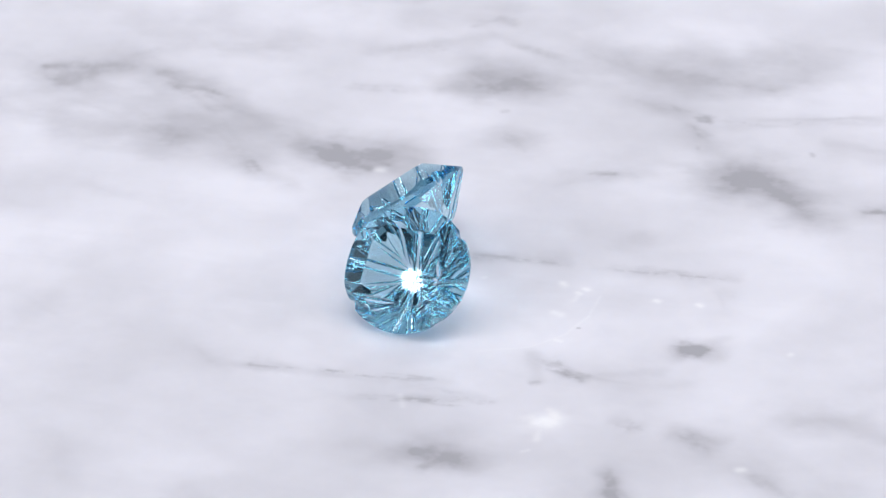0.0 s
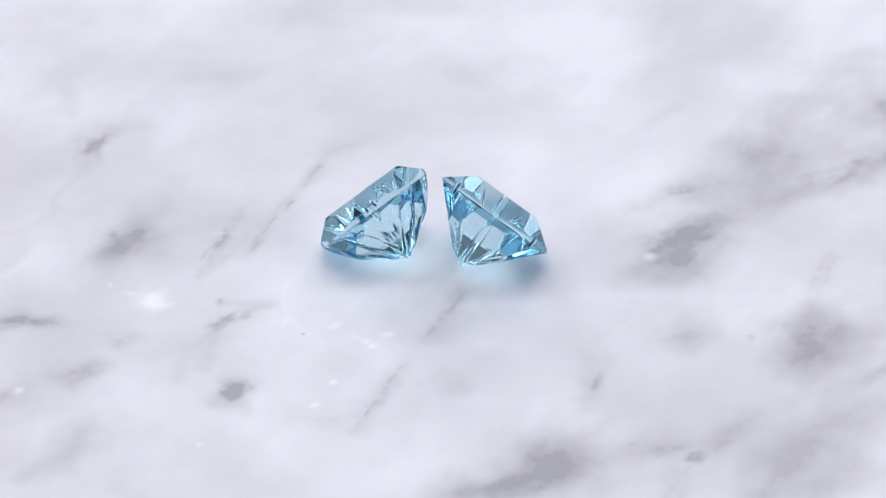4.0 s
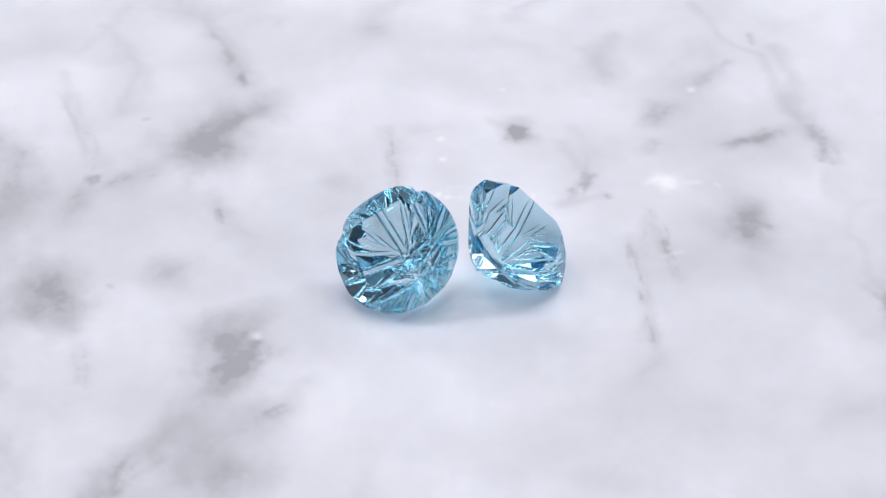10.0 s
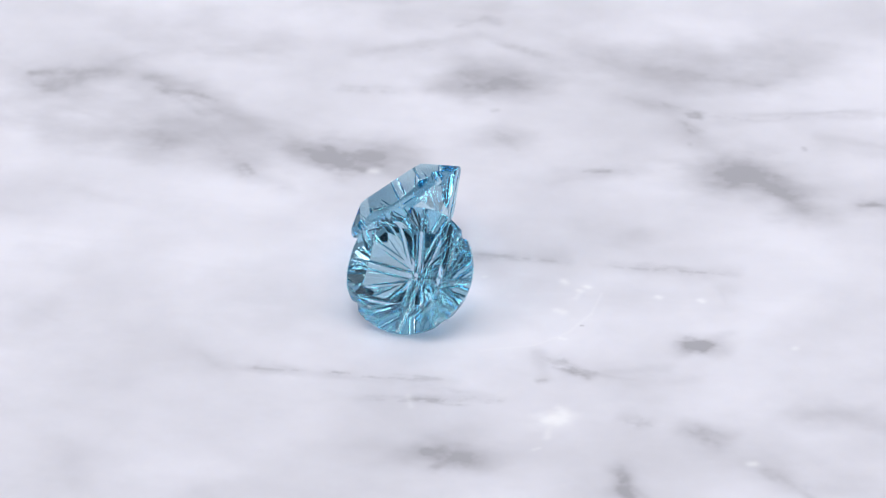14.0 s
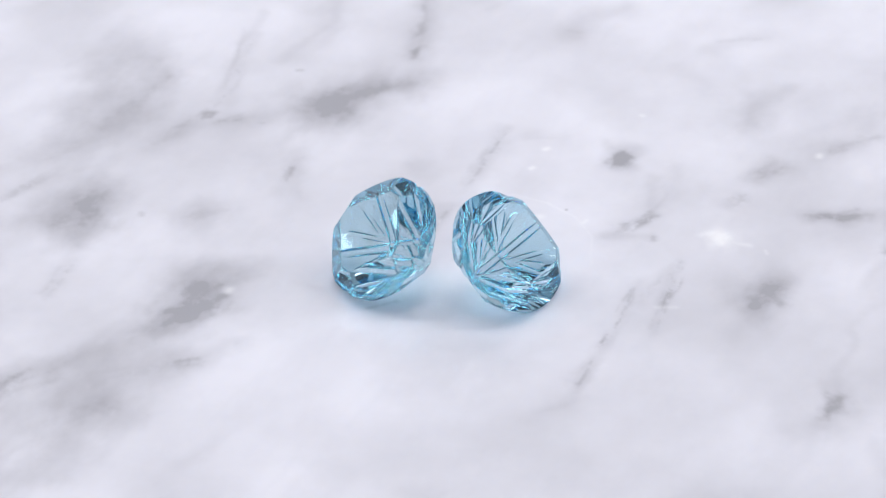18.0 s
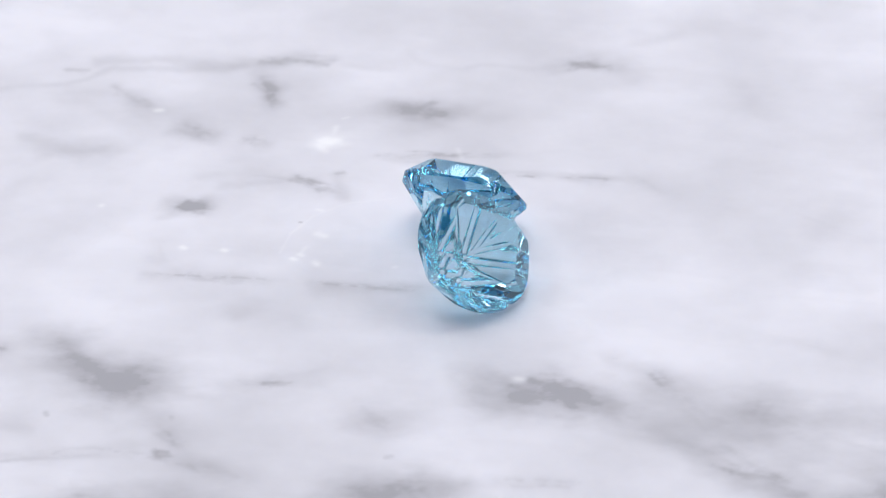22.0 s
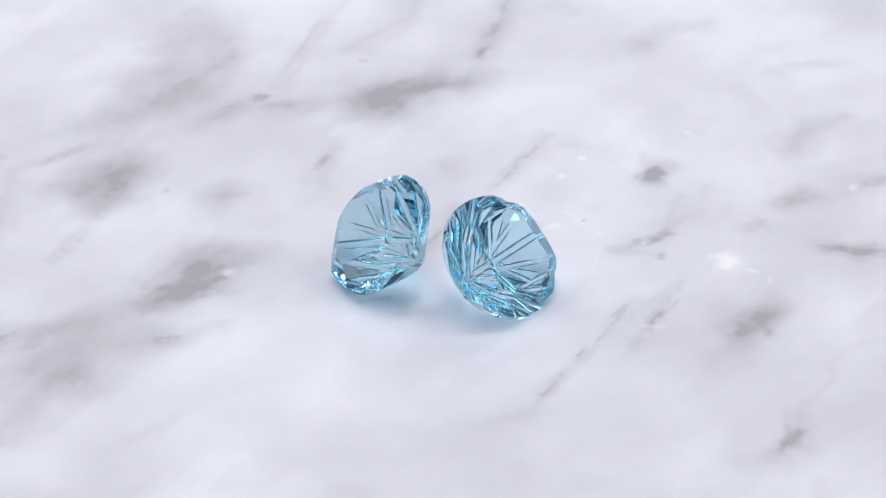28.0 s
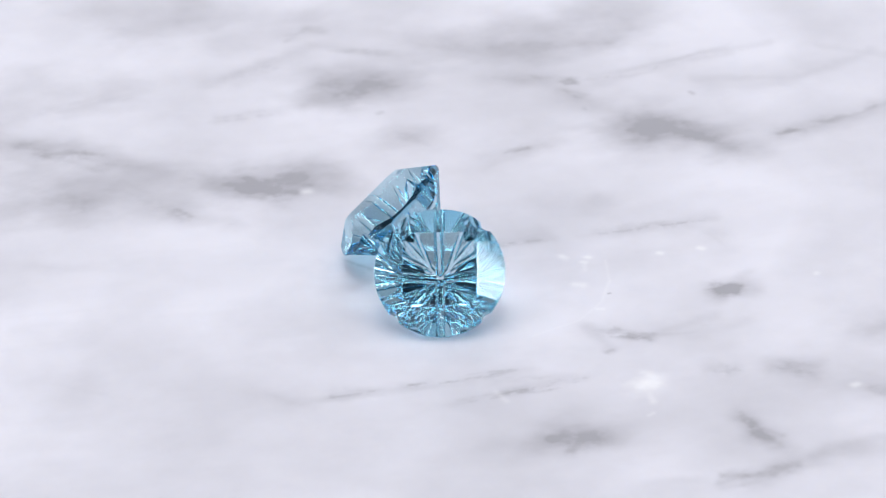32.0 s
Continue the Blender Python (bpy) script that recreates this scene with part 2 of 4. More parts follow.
mist(1.8, 0.35, 1.0, 24.0, 3.7, 25.0, 5.5, 25.8)
mist(2.5, 0.35, -6.4, 37.7, -3.0, 39.2, -0.5, 43.4)
mist(2, 0.3, -2.0, 34.0, 2.6, 34.1, 5.0, 35.4)
mist(2.5, 0.35, -25.6, 20.1, -21.5, 19.5, -19.5, 22.5)
mist(2, 0.35, -19.9, 24.5, -16.7, 25.3)
mist(2, 0.2, -18.2, 30.2, -13.7, 30.6, -10.6, 30.2)
mist(1.6, 0.2, 2.4, 16.1, 5.5, 16.6)
mist(1, 0.2, 9.2, 28.9, 10.0, 30.8)
mist(1, 0.3, 9.6, -24.5, 10.8, -22.5)
mist(1, 0.2, -14.6, -10.4, -14.4, -9.2)
mist(1.5, 0.15, 9.0, -12.3, 12.2, -12.9)
mist(2, 0.12, -3.9, -28.8, -2.2, -28.9)
mist(1.5, 0.15, -25.6, -4.1, -24.5, -2.5)
mist(2, 0.15, 16.8, -5.8, 17.7, -3.2)
mist(2.5, 0.2, 7.0, 10.8, 12.7, 13.6)
mist(2, 0.12, 10.8, 3.3, 12.5, 4.0)
mist(1.8, 0.25, -12.5, -26.5, -13.2, -25.1, -14.6, -24.1)
mist(2, 0.3, 0.3, -21.5, -0.3, -19.6, 1.1, -19.2)
mist(0.7, 0.25, -5.4, -11.7, -8.9, -11.0, -12.5, -10.2)
mist(0.8, 0.2, -13.3, -10.9, -15.0, -8.7)
mist(0.9, 0.3, 10.6, -26.2, 10.5, -22.8)
mist(1, 0.2, 16.3, -20.4, 14.9, -18.1)
mist(0.6, 0.3, 6.0, -13.0, 6.0, -9.8)
mist(1.2, 0.2, 11.8, -18.3, 11.2, -16.9)
mist(1.2, 0.2, 21.1, -26.1, 18.9, -22.6)
mist(2, 0.25, 22.3, -18.4, 22.9, -17.4)
mist(0.6, 0.15, 0.0, 2.2, 7.9, 0.6)
mist(0.6, 0.15, 9.8, 0.3, 18.9, -1.2)
mist(0.8, 0.15, 17.8, -5.2, 17.3, -2.9)
mist(0.8, 0.2, 8.3, 11.0, 12.2, 11.9)
mist(2.4, 0.35, 20.5, 9.1, 19.7, 10.8, 19.5, 12.5)
mist(2, 0.25, 22.8, 7.0, 21.7, 10.3)
mist(0.8, 0.25, 15.9, 19.9, 14.4, 20.9)
mist(2.5, 0.35, 16.4, 23.8, 18.8, 25.2, 20.6, 26.0)
mist(2, 0.2, 24.5, 20.7, 24.0, 23.4)
mist(2.4, 0.3, 2.3, 23.0, 4.4, 25.3)
mist(2, 0.2, 4.9, 14.7, 4.0, 16.9)
mist(2, 0.45, -5.3, 12.8, -7.0, 14.8, -9.8, 16.0)
mist(1.5, 0.3, -9.8, 15.7, -12.6, 19.2, -15.4, 22.0)
mist(2.5, 0.35, -18.7, 16.6, -18.3, 18.5, -18.2, 20.0)
mist(3, 0.35, -23.3, 18.1, -26.4, 20.6, -24.6, 24.3)
mist(3, 0.4, -27.0, 24.6, -25.3, 26.7, -22.9, 27.7)
mist(3, 0.25, -30.4, 20.9, -31.9, 25.0, -30.1, 27.6)
mist(1, 0.2, -5.9, 23.6, -3.8, 23.6)
mist(1, 0.25, -15.1, 29.1, -12.1, 29.5)
mist(1.2, 0.12, -21.4, -24.5, -22.3, -18.0)
mist(2.5, 0.1, -34.6, -13.8, -34.7, -6.6)
mist(1.5, 0.1, -22.2, 8.8, -26.8, 12.9)
mist(2.5, 0.1, -11.2, -28.7, -7.9, -21.1)
mist(1.5, 0.3, 11.5, -28.8, 8.2, -28.9)
mist(1.4, 0.3, 1.8, -21.2, -1.6, -20.1)
mist(1, 0.25, -1.9, -20.4, -4.6, -19.0)
mist(1.2, 0.3, -9.6, -26.0, -13.5, -25.2)
mist(1.5, 0.25, 2.4, -45.4, 1.6, -43.7)
mist(1.5, 0.25, 2.9, -39.8, 0.7, -38.9)
mist(0.7, 0.2, 5.0, -27.6, 2.1, -26.5)
mist(1, 0.2, 2.4, -14.3, -2.0, -13.3)
mist(1, 0.25, 10.3, -12.9, 13.2, -13.2, 14.9, -13.3)
mist(0.8, 0.2, 12.1, -18.1, 11.1, -17.1)
mist(1.1, 0.3, 16.4, -9.2, 14.6, -9.0)
mist(0.8, 0.2, 8.0, 0.4, 2.0, 2.5)
mist(0.9, 0.2, 17.8, -3.5, 16.6, -1.7)
mist(1, 0.12, 12.7, 3.5, 11.3, 5.1)
mist(0.5, 0.2, 12.8, 11.4, 10.0, 12.0)
mist(2, 0.4, 22.7, 7.6, 19.9, 9.3, 18.4, 11.8)
mist(1, 0.2, 24.0, 6.0, 22.1, 7.9)
mist(1.2, 0.2, 30.2, 6.5, 27.1, 6.8)
mist(1.6, 0.4, -3.2, 12.5, -6.4, 14.2, -9.3, 15.7)
mist(1.2, 0.25, -0.8, 11.6, -3.7, 12.9)
mist(1.2, 0.25, -9.5, 15.4, -10.9, 18.0, -13.5, 20.3)
mist(1, 0.2, -14.2, 19.6, -16.8, 22.8)
mist(0.8, 0.2, -10.9, 11.9, -13.5, 13.7)
mist(1.5, 0.2, -18.4, 16.3, -18.8, 18.9)
mist(1, 0.15, 6.2, 14.4, 3.1, 17.5)
mist(1.8, 0.3, 4.9, 22.5, 2.3, 23.6, 0.2, 24.3)
mist(2, 0.2, 4.9, 24.1, 2.1, 25.8)
mist(1.2, 0.15, -8.2, 25.3, -9.9, 25.9)
mist(1, 0.12, -13.6, -10.4, -15.6, -8.6)
mist(2, 0.12, -20.5, -23.3, -22.5, -22.0)
mist(1, 0.15, -22.2, 9.9, -23.3, 11.4)
mist(1.5, 0.1, -34.3, -10.4, -36.3, -9.7)
mist(0.6, 0.3, 29.6, -26.3, 24.4, -26.7, 20.8, -28.5, 15.8, -28.1, 11.8, -27.9)
mist(0.8, 0.2, 16.6, -27.9, 5.5, -28.5)
mist(1.5, 0.3, 24.1, -25.5, 19.8, -24.5, 18.6, -22.7)
mist(1.2, 0.3, 10.4, -22.4, 10.0, -24.5)
mist(1, 0.25, 16.2, -19.5, 14.1, -18.7)
mist(0.8, 0.2, 25.8, -16.8, 21.0, -17.9)
mist(0.7, 0.25, 12.5, -17.6, 10.7, -17.4)
mist(0.8, 0.35, -9.6, -25.2, -13.8, -25.5)
mist(0.5, 0.2, -3.6, -26.6, -7.6, -26.1, -11.5, -25.9)
mist(1, 0.25, 2.4, -20.5, -1.5, -20.4)
mist(1, 0.2, -15.4, -28.5, -18.7, -30.2)
mist(0.6, 0.15, -13.5, -25.4, -17.4, -24.9)
mist(1.5, 0.12, -20.7, -23.0, -23.1, -21.1)
mist(0.8, 0.25, 17.3, -7.9, 14.6, -9.4)
mist(0.6, 0.25, 13.7, -11.8, 9.2, -12.4)
mist(0.5, 0.15, 2.7, -14.3, -3.7, -14.6)
mist(0.6, 0.2, -6.1, -11.7, -13.7, -10.0)
mist(0.8, 0.15, 18.6, -0.9, 10.9, -0.0)
mist(1, 0.2, 7.7, 1.2, 1.7, 1.9)
mist(2, 0.35, 22.7, 8.0, 20.7, 10.7, 18.4, 11.0)
mist(2, 0.3, 21.0, 12.0, 18.3, 14.2, 17.3, 16.5)
mist(0.8, 0.2, 24.3, 6.6, 22.2, 6.3)
mist(0.4, 0.2, 12.9, 11.7, 7.8, 10.6)
mist(1.3, 0.25, 17.3, 16.5, 16.5, 17.6)
mist(1, 0.2, 16.7, 20.1, 12.1, 21.5)
mist(2.5, 0.35, 21.3, 23.3, 18.3, 24.3, 14.5, 25.7)
mist(2, 0.3, 14.3, 26.3, 10.9, 26.3)
mist(2.2, 0.3, 7.1, 23.9, 3.7, 24.0, 2.1, 24.9)
mist(1.7, 0.4, -2.4, 13.9, -5.5, 14.0, -9.2, 15.3)
mist(1, 0.2, -0.5, 13.0, -3.3, 13.1)
mist(0.8, 0.2, -11.3, 13.7, -13.0, 13.3)
mist(1.5, 0.2, -12.2, 14.8, -14.5, 16.8)
mist(1.5, 0.3, -16.7, 17.6, -18.6, 17.3, -21.1, 18.1)
mist(1, 0.25, -13.2, 21.2, -15.6, 21.9, -16.7, 22.4)
mist(0.6, 0.2, -8.8, 18.6, -11.7, 20.2, -14.3, 21.8)
mist(1, 0.12, 5.5, 15.8, 3.6, 16.8)
mist(0.6, 0.12, -20.4, 10.3, -22.0, 9.7)
mist(1, 0.15, 28.4, -11.7, 25.8, -13.7)
mist(0.9, 0.25, 41.1, 8.8, 35.4, 7.0, 27.8, 6.4)
mist(2, 0.25, 41.2, 10.5, 39.0, 8.4, 37.1, 6.7)
mist(1.5, 0.25, 32.9, 14.0, 30.6, 12.9, 26.5, 15.0)
mist(2.2, 0.35, 21.2, 11.6, 19.8, 10.6, 21.9, 8.4)
mist(1.2, 0.3, 17.5, 17.6, 17.4, 15.3)
mist(1, 0.25, 16.9, 17.9, 16.8, 16.4)
mist(0.9, 0.2, 12.6, 11.8, 10.5, 10.8)
mist(1, 0.3, 16.2, 20.4, 14.8, 20.6)
mist(1.5, 0.15, 25.2, 18.8, 23.6, 17.5)
mist(1.5, 0.3, 13.9, 21.9, 16.4, 19.3)
mist(1, 0.3, 16.2, -8.5, 14.6, -9.8)
mist(1.5, 0.15, 18.1, -1.4, 18.0, -3.9)
mist(0.8, 0.2, 17.8, -1.3, 12.0, -0.3)
mist(1.5, 0.2, 10.3, -12.2, 7.3, -13.1)
mist(1.2, 0.25, 12.6, 3.8, 12.0, 2.8)
mist(1.5, 0.3, 1.0, -19.7, -1.0, -21.1)
mist(1.5, 0.25, 15.1, -18.3, 15.2, -20.6)
mist(0.7, 0.25, 10.3, -22.6, 10.5, -28.0)
mist(1, 0.25, 11.1, -27.9, 7.4, -29.7)
mist(0.8, 0.3, 22.2, -29.5, 18.4, -29.6, 14.3, -28.5, 10.9, -28.2)
mist(1.2, 0.25, 19.6, -22.6, 20.5, -25.8)
mist(1.5, 0.2, 24.1, -17.9, 20.8, -18.8)
mist(1, 0.2, 25.4, -17.3, 26.2, -19.1)
mist(1, 0.2, 33.1, -3.6, 32.0, -3.9)
mist(1.5, 0.15, 35.6, -5.2, 35.5, -6.9)
mist(1.2, 0.2, 6.1, -28.9, 1.7, -27.5)
mist(0.5, 0.15, 3.1, -14.5, -4.8, -14.2)
mist(0.5, 0.15, 0.8, -12.8, -11.9, -10.4)
mist(2.5, 0.3, 5.1, 25.2, 4.9, 23.4, 2.0, 23.5)
mist(2.4, 0.4, -4.2, 15.0, -6.0, 14.3, -8.3, 15.4)
mist(2, 0.2, 5.1, 17.2, 5.5, 15.1)
mist(1, 0.2, -2.1, 23.2, -5.8, 23.6)
mist(1, 0.2, -13.4, 16.0, -12.1, 12.9)
mist(1, 0.2, 1.0, 29.5, -3.0, 28.6)
mist(2, 0.3, -15.4, 23.2, -13.8, 21.3, -12.2, 19.5)
mist(2.5, 0.25, -16.8, 18.4, -18.3, 16.2)
mist(2, 0.25, -11.3, 30.6, -10.8, 29.0)
mist(3, 0.15, -9.2, 19.9, -14.6, 18.8)
mist(1.5, 0.15, -13.4, -9.1, -14.4, -9.7)
mist(1.6, 0.4, -7.2, 15.9, -5.1, 14.2, -2.1, 12.4)
mist(1, 0.2, -10.5, 18.5, -7.7, 16.0)
mist(1.5, 0.3, -16.3, 20.6, -13.9, 17.9, -11.5, 14.8)
mist(1, 0.2, -11.2, 13.4, -9.9, 10.9)
mist(1.5, 0.25, -17.7, 20.6, -17.2, 17.7)
mist(1, 0.12, -22.9, 11.1, -20.8, 9.9)
mist(0.7, 0.15, -5.9, 24.3, -2.3, 23.0)
mist(2, 0.3, 2.6, 26.1, 4.5, 24.5, 6.8, 22.8)
mist(0.8, 0.3, 3.3, 31.2, 6.0, 28.7, 9.4, 25.4)
mist(1, 0.25, -2.4, 29.6, -0.8, 29.7, 0.3, 29.7)
mist(1, 0.15, 4.0, 18.0, 5.9, 14.4)
mist(0.8, 0.15, 9.9, 12.2, 13.1, 11.4)
mist(2.5, 0.3, 17.1, 28.2, 20.8, 25.7, 21.8, 23.1)
mist(2.5, 0.35, 22.7, 27.5, 24.3, 25.7, 22.6, 23.5)
mist(2, 0.25, 8.7, 30.2, 11.5, 27.4, 14.0, 25.3)
mist(2, 0.35, 18.6, 12.1, 21.0, 10.3, 23.2, 7.0)
mist(2, 0.15, 18.0, 11.4, 17.7, 8.3)
mist(1, 0.25, 28.0, 7.0, 34.4, 7.6)
mist(0.8, 0.2, 19.5, 18.1, 24.8, 18.0, 29.2, 18.3)
mist(1.2, 0.25, 32.3, -3.5, 34.9, -4.5, 36.6, -6.4)
mist(1.5, 0.2, 34.3, 5.8, 35.9, 3.9)
mist(1.2, 0.2, 31.8, -13.9, 33.9, -16.9)
mist(1, 0.25, 15.0, -8.7, 16.4, -9.7)
mist(0.5, 0.2, 11.7, 0.3, 18.5, -1.6)
mist(1, 0.3, 21.7, -17.2, 24.3, -17.8, 26.9, -19.3)
mist(0.8, 0.2, 14.3, -18.3, 16.2, -20.7)
mist(0.6, 0.2, 10.1, -22.5, 10.5, -26.0)
mist(0.5, 0.2, -10.3, -10.3, -3.3, -12.6)
mist(0.5, 0.15, -3.6, -14.2, 3.0, -14.9)
mist(0.6, 0.12, -3.4, -12.2, 1.1, -13.0)
mist(1.4, 0.3, -0.3, -19.6, 1.6, -21.8)
mist(1.4, 0.2, -13.3, -24.9, -10.5, -26.3)
mist(0.6, 0.15, -3.7, -26.3, 0.2, -27.5, 0.7, -28.7)
mist(1.5, 0.15, 19.6, -21.8, 18.7, -23.2)
mist(1, 0.12, -26.2, 13.5, -25.1, 12.6)
mist(1.2, 0.35, -9.3, 15.9, -6.1, 14.7, -2.2, 13.6)
mist(2, 0.3, -18.4, 18.8, -15.6, 16.1, -12.6, 13.9)
mist(1.3, 0.35, -19.3, 26.4, -16.8, 24.6, -14.1, 21.4)
mist(1, 0.3, -15.8, 22.3, -12.1, 19.5, -8.8, 16.9)
mist(1, 0.25, -17.8, 30.3, -13.9, 29.9, -10.6, 29.4)
mist(2, 0.2, -14.6, 32.1, -11.4, 30.8)
mist(2.5, 0.3, -8.3, 41.4, -6.3, 38.0, -2.3, 37.2)
mist(3, 0.25, -5.2, 40.7, -0.3, 37.0, 3.9, 33.7)
mist(1, 0.2, -4.9, 29.4, -1.2, 30.1, 2.2, 30.0)
mist(2, 0.3, 1.8, 26.6, 4.6, 24.2, 6.4, 23.6)
mist(1.5, 0.25, 1.2, 24.2, 3.5, 22.9)
mist(1, 0.2, 3.9, 17.5, 6.5, 15.2)
mist(1, 0.25, 8.3, 12.1, 11.1, 11.8, 13.6, 11.7)
mist(1.5, 0.25, 12.2, 22.2, 16.5, 20.3)
mist(3, 0.25, 12.9, 27.8, 18.0, 25.0, 21.9, 23.8)
mist(0.5, 0.2, 19.5, 19.5, 23.7, 18.3, 28.1, 18.9, 32.4, 18.5)
mist(1.8, 0.4, 18.4, 12.6, 20.3, 10.6, 22.5, 9.0, 24.7, 6.1)
mist(1.2, 0.2, 22.1, 12.3, 23.8, 12.2)
mist(0.7, 0.25, 27.3, 6.8, 37.7, 7.2)
mist(0.6, 0.25, 25.5, 15.8, 31.6, 13.3, 34.8, 13.4, 38.4, 14.7)
mist(0.6, 0.2, 35.6, 16.2, 40.7, 12.0)
mist(1, 0.12, 11.3, 4.2, 13.0, 3.6)
mist(0.5, 0.15, 10.8, 0.4, 18.2, -1.4)
mist(0.9, 0.25, 14.8, -9.0, 16.3, -9.2)
mist(0.5, 0.15, 6.0, -10.0, 8.8, -12.8)
mist(0.5, 0.15, -11.5, -10.7, -6.7, -11.7, 0.5, -12.8)
mist(0.5, 0.15, -4.4, -14.0, 3.3, -15.2)
mist(1.3, 0.3, -1.5, -20.1, 1.7, -21.1)
mist(0.7, 0.2, 10.9, -17.4, 12.6, -18.0)
mist(1.1, 0.3, 14.5, -18.4, 16.2, -20.5)
mist(0.7, 0.25, 10.0, -22.9, 10.9, -26.7)
mist(1, 0.25, 5.8, -28.7, 11.5, -28.8)
mist(0.8, 0.2, 12.9, -27.9, 15.0, -28.7)
mist(1.2, 0.15, -15.1, -8.9, -13.5, -10.1)
mist(1, 0.12, -24.8, 12.5, -21.9, 10.3)

vein(0.7, 0.75, 14.8, -9.4, 16.2, -9.4)
vein(1, 0.5, -1.0, -20.4, 1.0, -20.8, 1.6, -21.0)
vein(0.5, 0.6, 10.0, -23.2, 10.2, -25.0)
vein(0.5, 0.5, 14.5, -18.7, 15.1, -19.4, 15.9, -20.1)
vein(0.5, 0.35, 11.0, -17.6, 12.3, -18.1)
vein(0.9, 0.75, -8.8, 15.7, -6.9, 15.0, -3.9, 14.4)
vein(0.9, 0.6, -18.8, 24.6, -16.8, 24.1, -14.8, 22.9)
vein(1, 0.7, -27.2, 27.3, -24.5, 27.4, -21.7, 27.3)
vein(1.2, 0.3, -14.4, 15.9, -13.2, 14.1, -11.9, 13.2)
vein(1, 0.4, 2.5, 24.1, 4.4, 24.6, 6.3, 24.0)
vein(0.6, 0.3, 2.4, 33.4, 4.8, 33.4)
vein(0.5, 0.3, -6.0, 24.1, -2.9, 23.8)
vein(1, 0.4, 16.0, 25.8, 19.0, 24.5, 22.4, 22.9)
vein(0.8, 0.4, 16.5, 18.2, 17.9, 17.2)
vein(1.2, 0.6, 18.6, 11.1, 20.2, 11.2, 22.0, 10.5)
vein(0.8, 0.6, 27.5, 6.8, 28.7, 6.6)
vein(0.8, 0.65, -0.6, -21.7, 0.4, -21.0, 1.5, -20.5)
vein(0.5, 0.5, 7.4, -11.7, 8.6, -12.6)
vein(0.7, 0.7, 14.9, -9.5, 16.0, -9.2)
vein(2, 0.55, 18.5, 10.4, 20.2, 10.7, 20.7, 12.1)
vein(1, 0.75, -8.1, 14.9, -6.6, 15.0, -5.0, 15.5)
vein(1, 0.5, 2.5, 23.9, 4.2, 24.5, 5.7, 25.0)
vein(0.6, 0.35, 2.0, 32.5, 4.2, 34.0)
vein(1, 0.4, -18.4, 24.2, -16.3, 24.0)
vein(0.7, 0.4, -26.3, 24.7, -24.0, 26.3, -22.1, 27.2)
vein(0.6, 0.3, -18.7, 16.9, -18.0, 18.4)
vein(1, 0.25, 3.9, 16.1, 5.2, 16.4)
vein(0.5, 0.3, 16.1, 17.8, 17.1, 18.3)
vein(1, 0.7, -11.9, -25.9, -10.8, -26.1)
vein(0.5, 0.6, 9.8, -24.5, 10.5, -23.2)
vein(0.5, 0.4, 11.6, -18.1, 12.2, -17.8)
vein(0.4, 0.4, 15.0, -19.2, 15.7, -19.5)
vein(0.9, 0.5, -12.1, -26.3, -11.9, -25.2)
vein(0.6, 0.5, -10.7, -25.9, -10.3, -25.3)
vein(1, 0.6, 0.3, -21.3, -0.3, -20.1)
vein(0.7, 0.4, 16.0, -20.4, 15.6, -19.3, 15.1, -18.1)
vein(0.9, 0.5, 15.7, -9.8, 15.5, -8.6)
vein(0.4, 0.4, 11.5, -18.1, 11.8, -17.4)
vein(0.8, 0.4, 20.8, -25.8, 20.0, -24.2, 18.9, -22.9)
vein(0.4, 0.5, 10.0, 12.0, 12.5, 11.8)
vein(1.3, 0.6, 19.4, 9.8, 19.7, 10.9, 19.2, 12.1)
vein(0.8, 0.35, 23.9, 6.0, 22.5, 8.6, 21.5, 11.0)
vein(0.6, 0.4, 17.6, 16.3, 16.7, 17.7)
vein(0.4, 0.5, 23.5, 18.0, 23.8, 18.3)
vein(1.8, 0.45, 3.0, 23.2, 2.4, 25.2)
vein(1.2, 0.85, -6.0, 13.2, -6.6, 15.1, -7.3, 15.9)
vein(0.8, 0.35, -12.7, 12.9, -13.2, 14.4)
vein(1, 0.4, -15.8, 21.3, -17.3, 23.3, -18.4, 24.2)
vein(1, 0.35, -18.0, 23.4, -19.0, 26.5)
vein(1.8, 0.5, -26.5, 25.7, -24.5, 27.0)
vein(0.6, 0.25, -21.6, 28.9, -20.4, 29.3)
vein(0.8, 0.6, 10.7, -28.6, 8.8, -28.7, 6.3, -27.7)
vein(0.6, 0.5, 11.2, -25.3, 10.4, -23.9, 10.4, -22.4)
vein(0.8, 0.6, 1.2, -21.1, -0.0, -20.5, -1.1, -20.3)
vein(0.7, 0.6, -10.3, -26.2, -11.8, -25.6, -13.1, -25.3)
vein(0.6, 0.4, 8.9, -12.4, 6.9, -10.8)
vein(0.8, 0.35, 16.5, -19.8, 14.9, -18.3)
vein(0.7, 0.75, 16.0, -9.3, 15.0, -8.5)
vein(0.6, 0.3, 7.0, 0.8, 4.8, 1.4, 2.3, 2.2)
vein(1.1, 0.7, 22.1, 8.5, 20.6, 10.2, 18.3, 11.1)
vein(0.6, 0.55, 29.2, 6.5, 28.1, 6.8, 27.3, 6.8)
vein(0.5, 0.3, 17.4, 16.8, 16.3, 17.6)
vein(1, 0.8, -4.7, 12.9, -6.5, 14.1, -7.9, 15.1)
vein(0.5, 0.4, -14.8, 21.5, -16.4, 23.2)
vein(0.4, 0.3, -12.3, 12.5, -13.3, 13.5)
vein(0.6, 0.3, 5.5, 14.9, 4.1, 16.7)
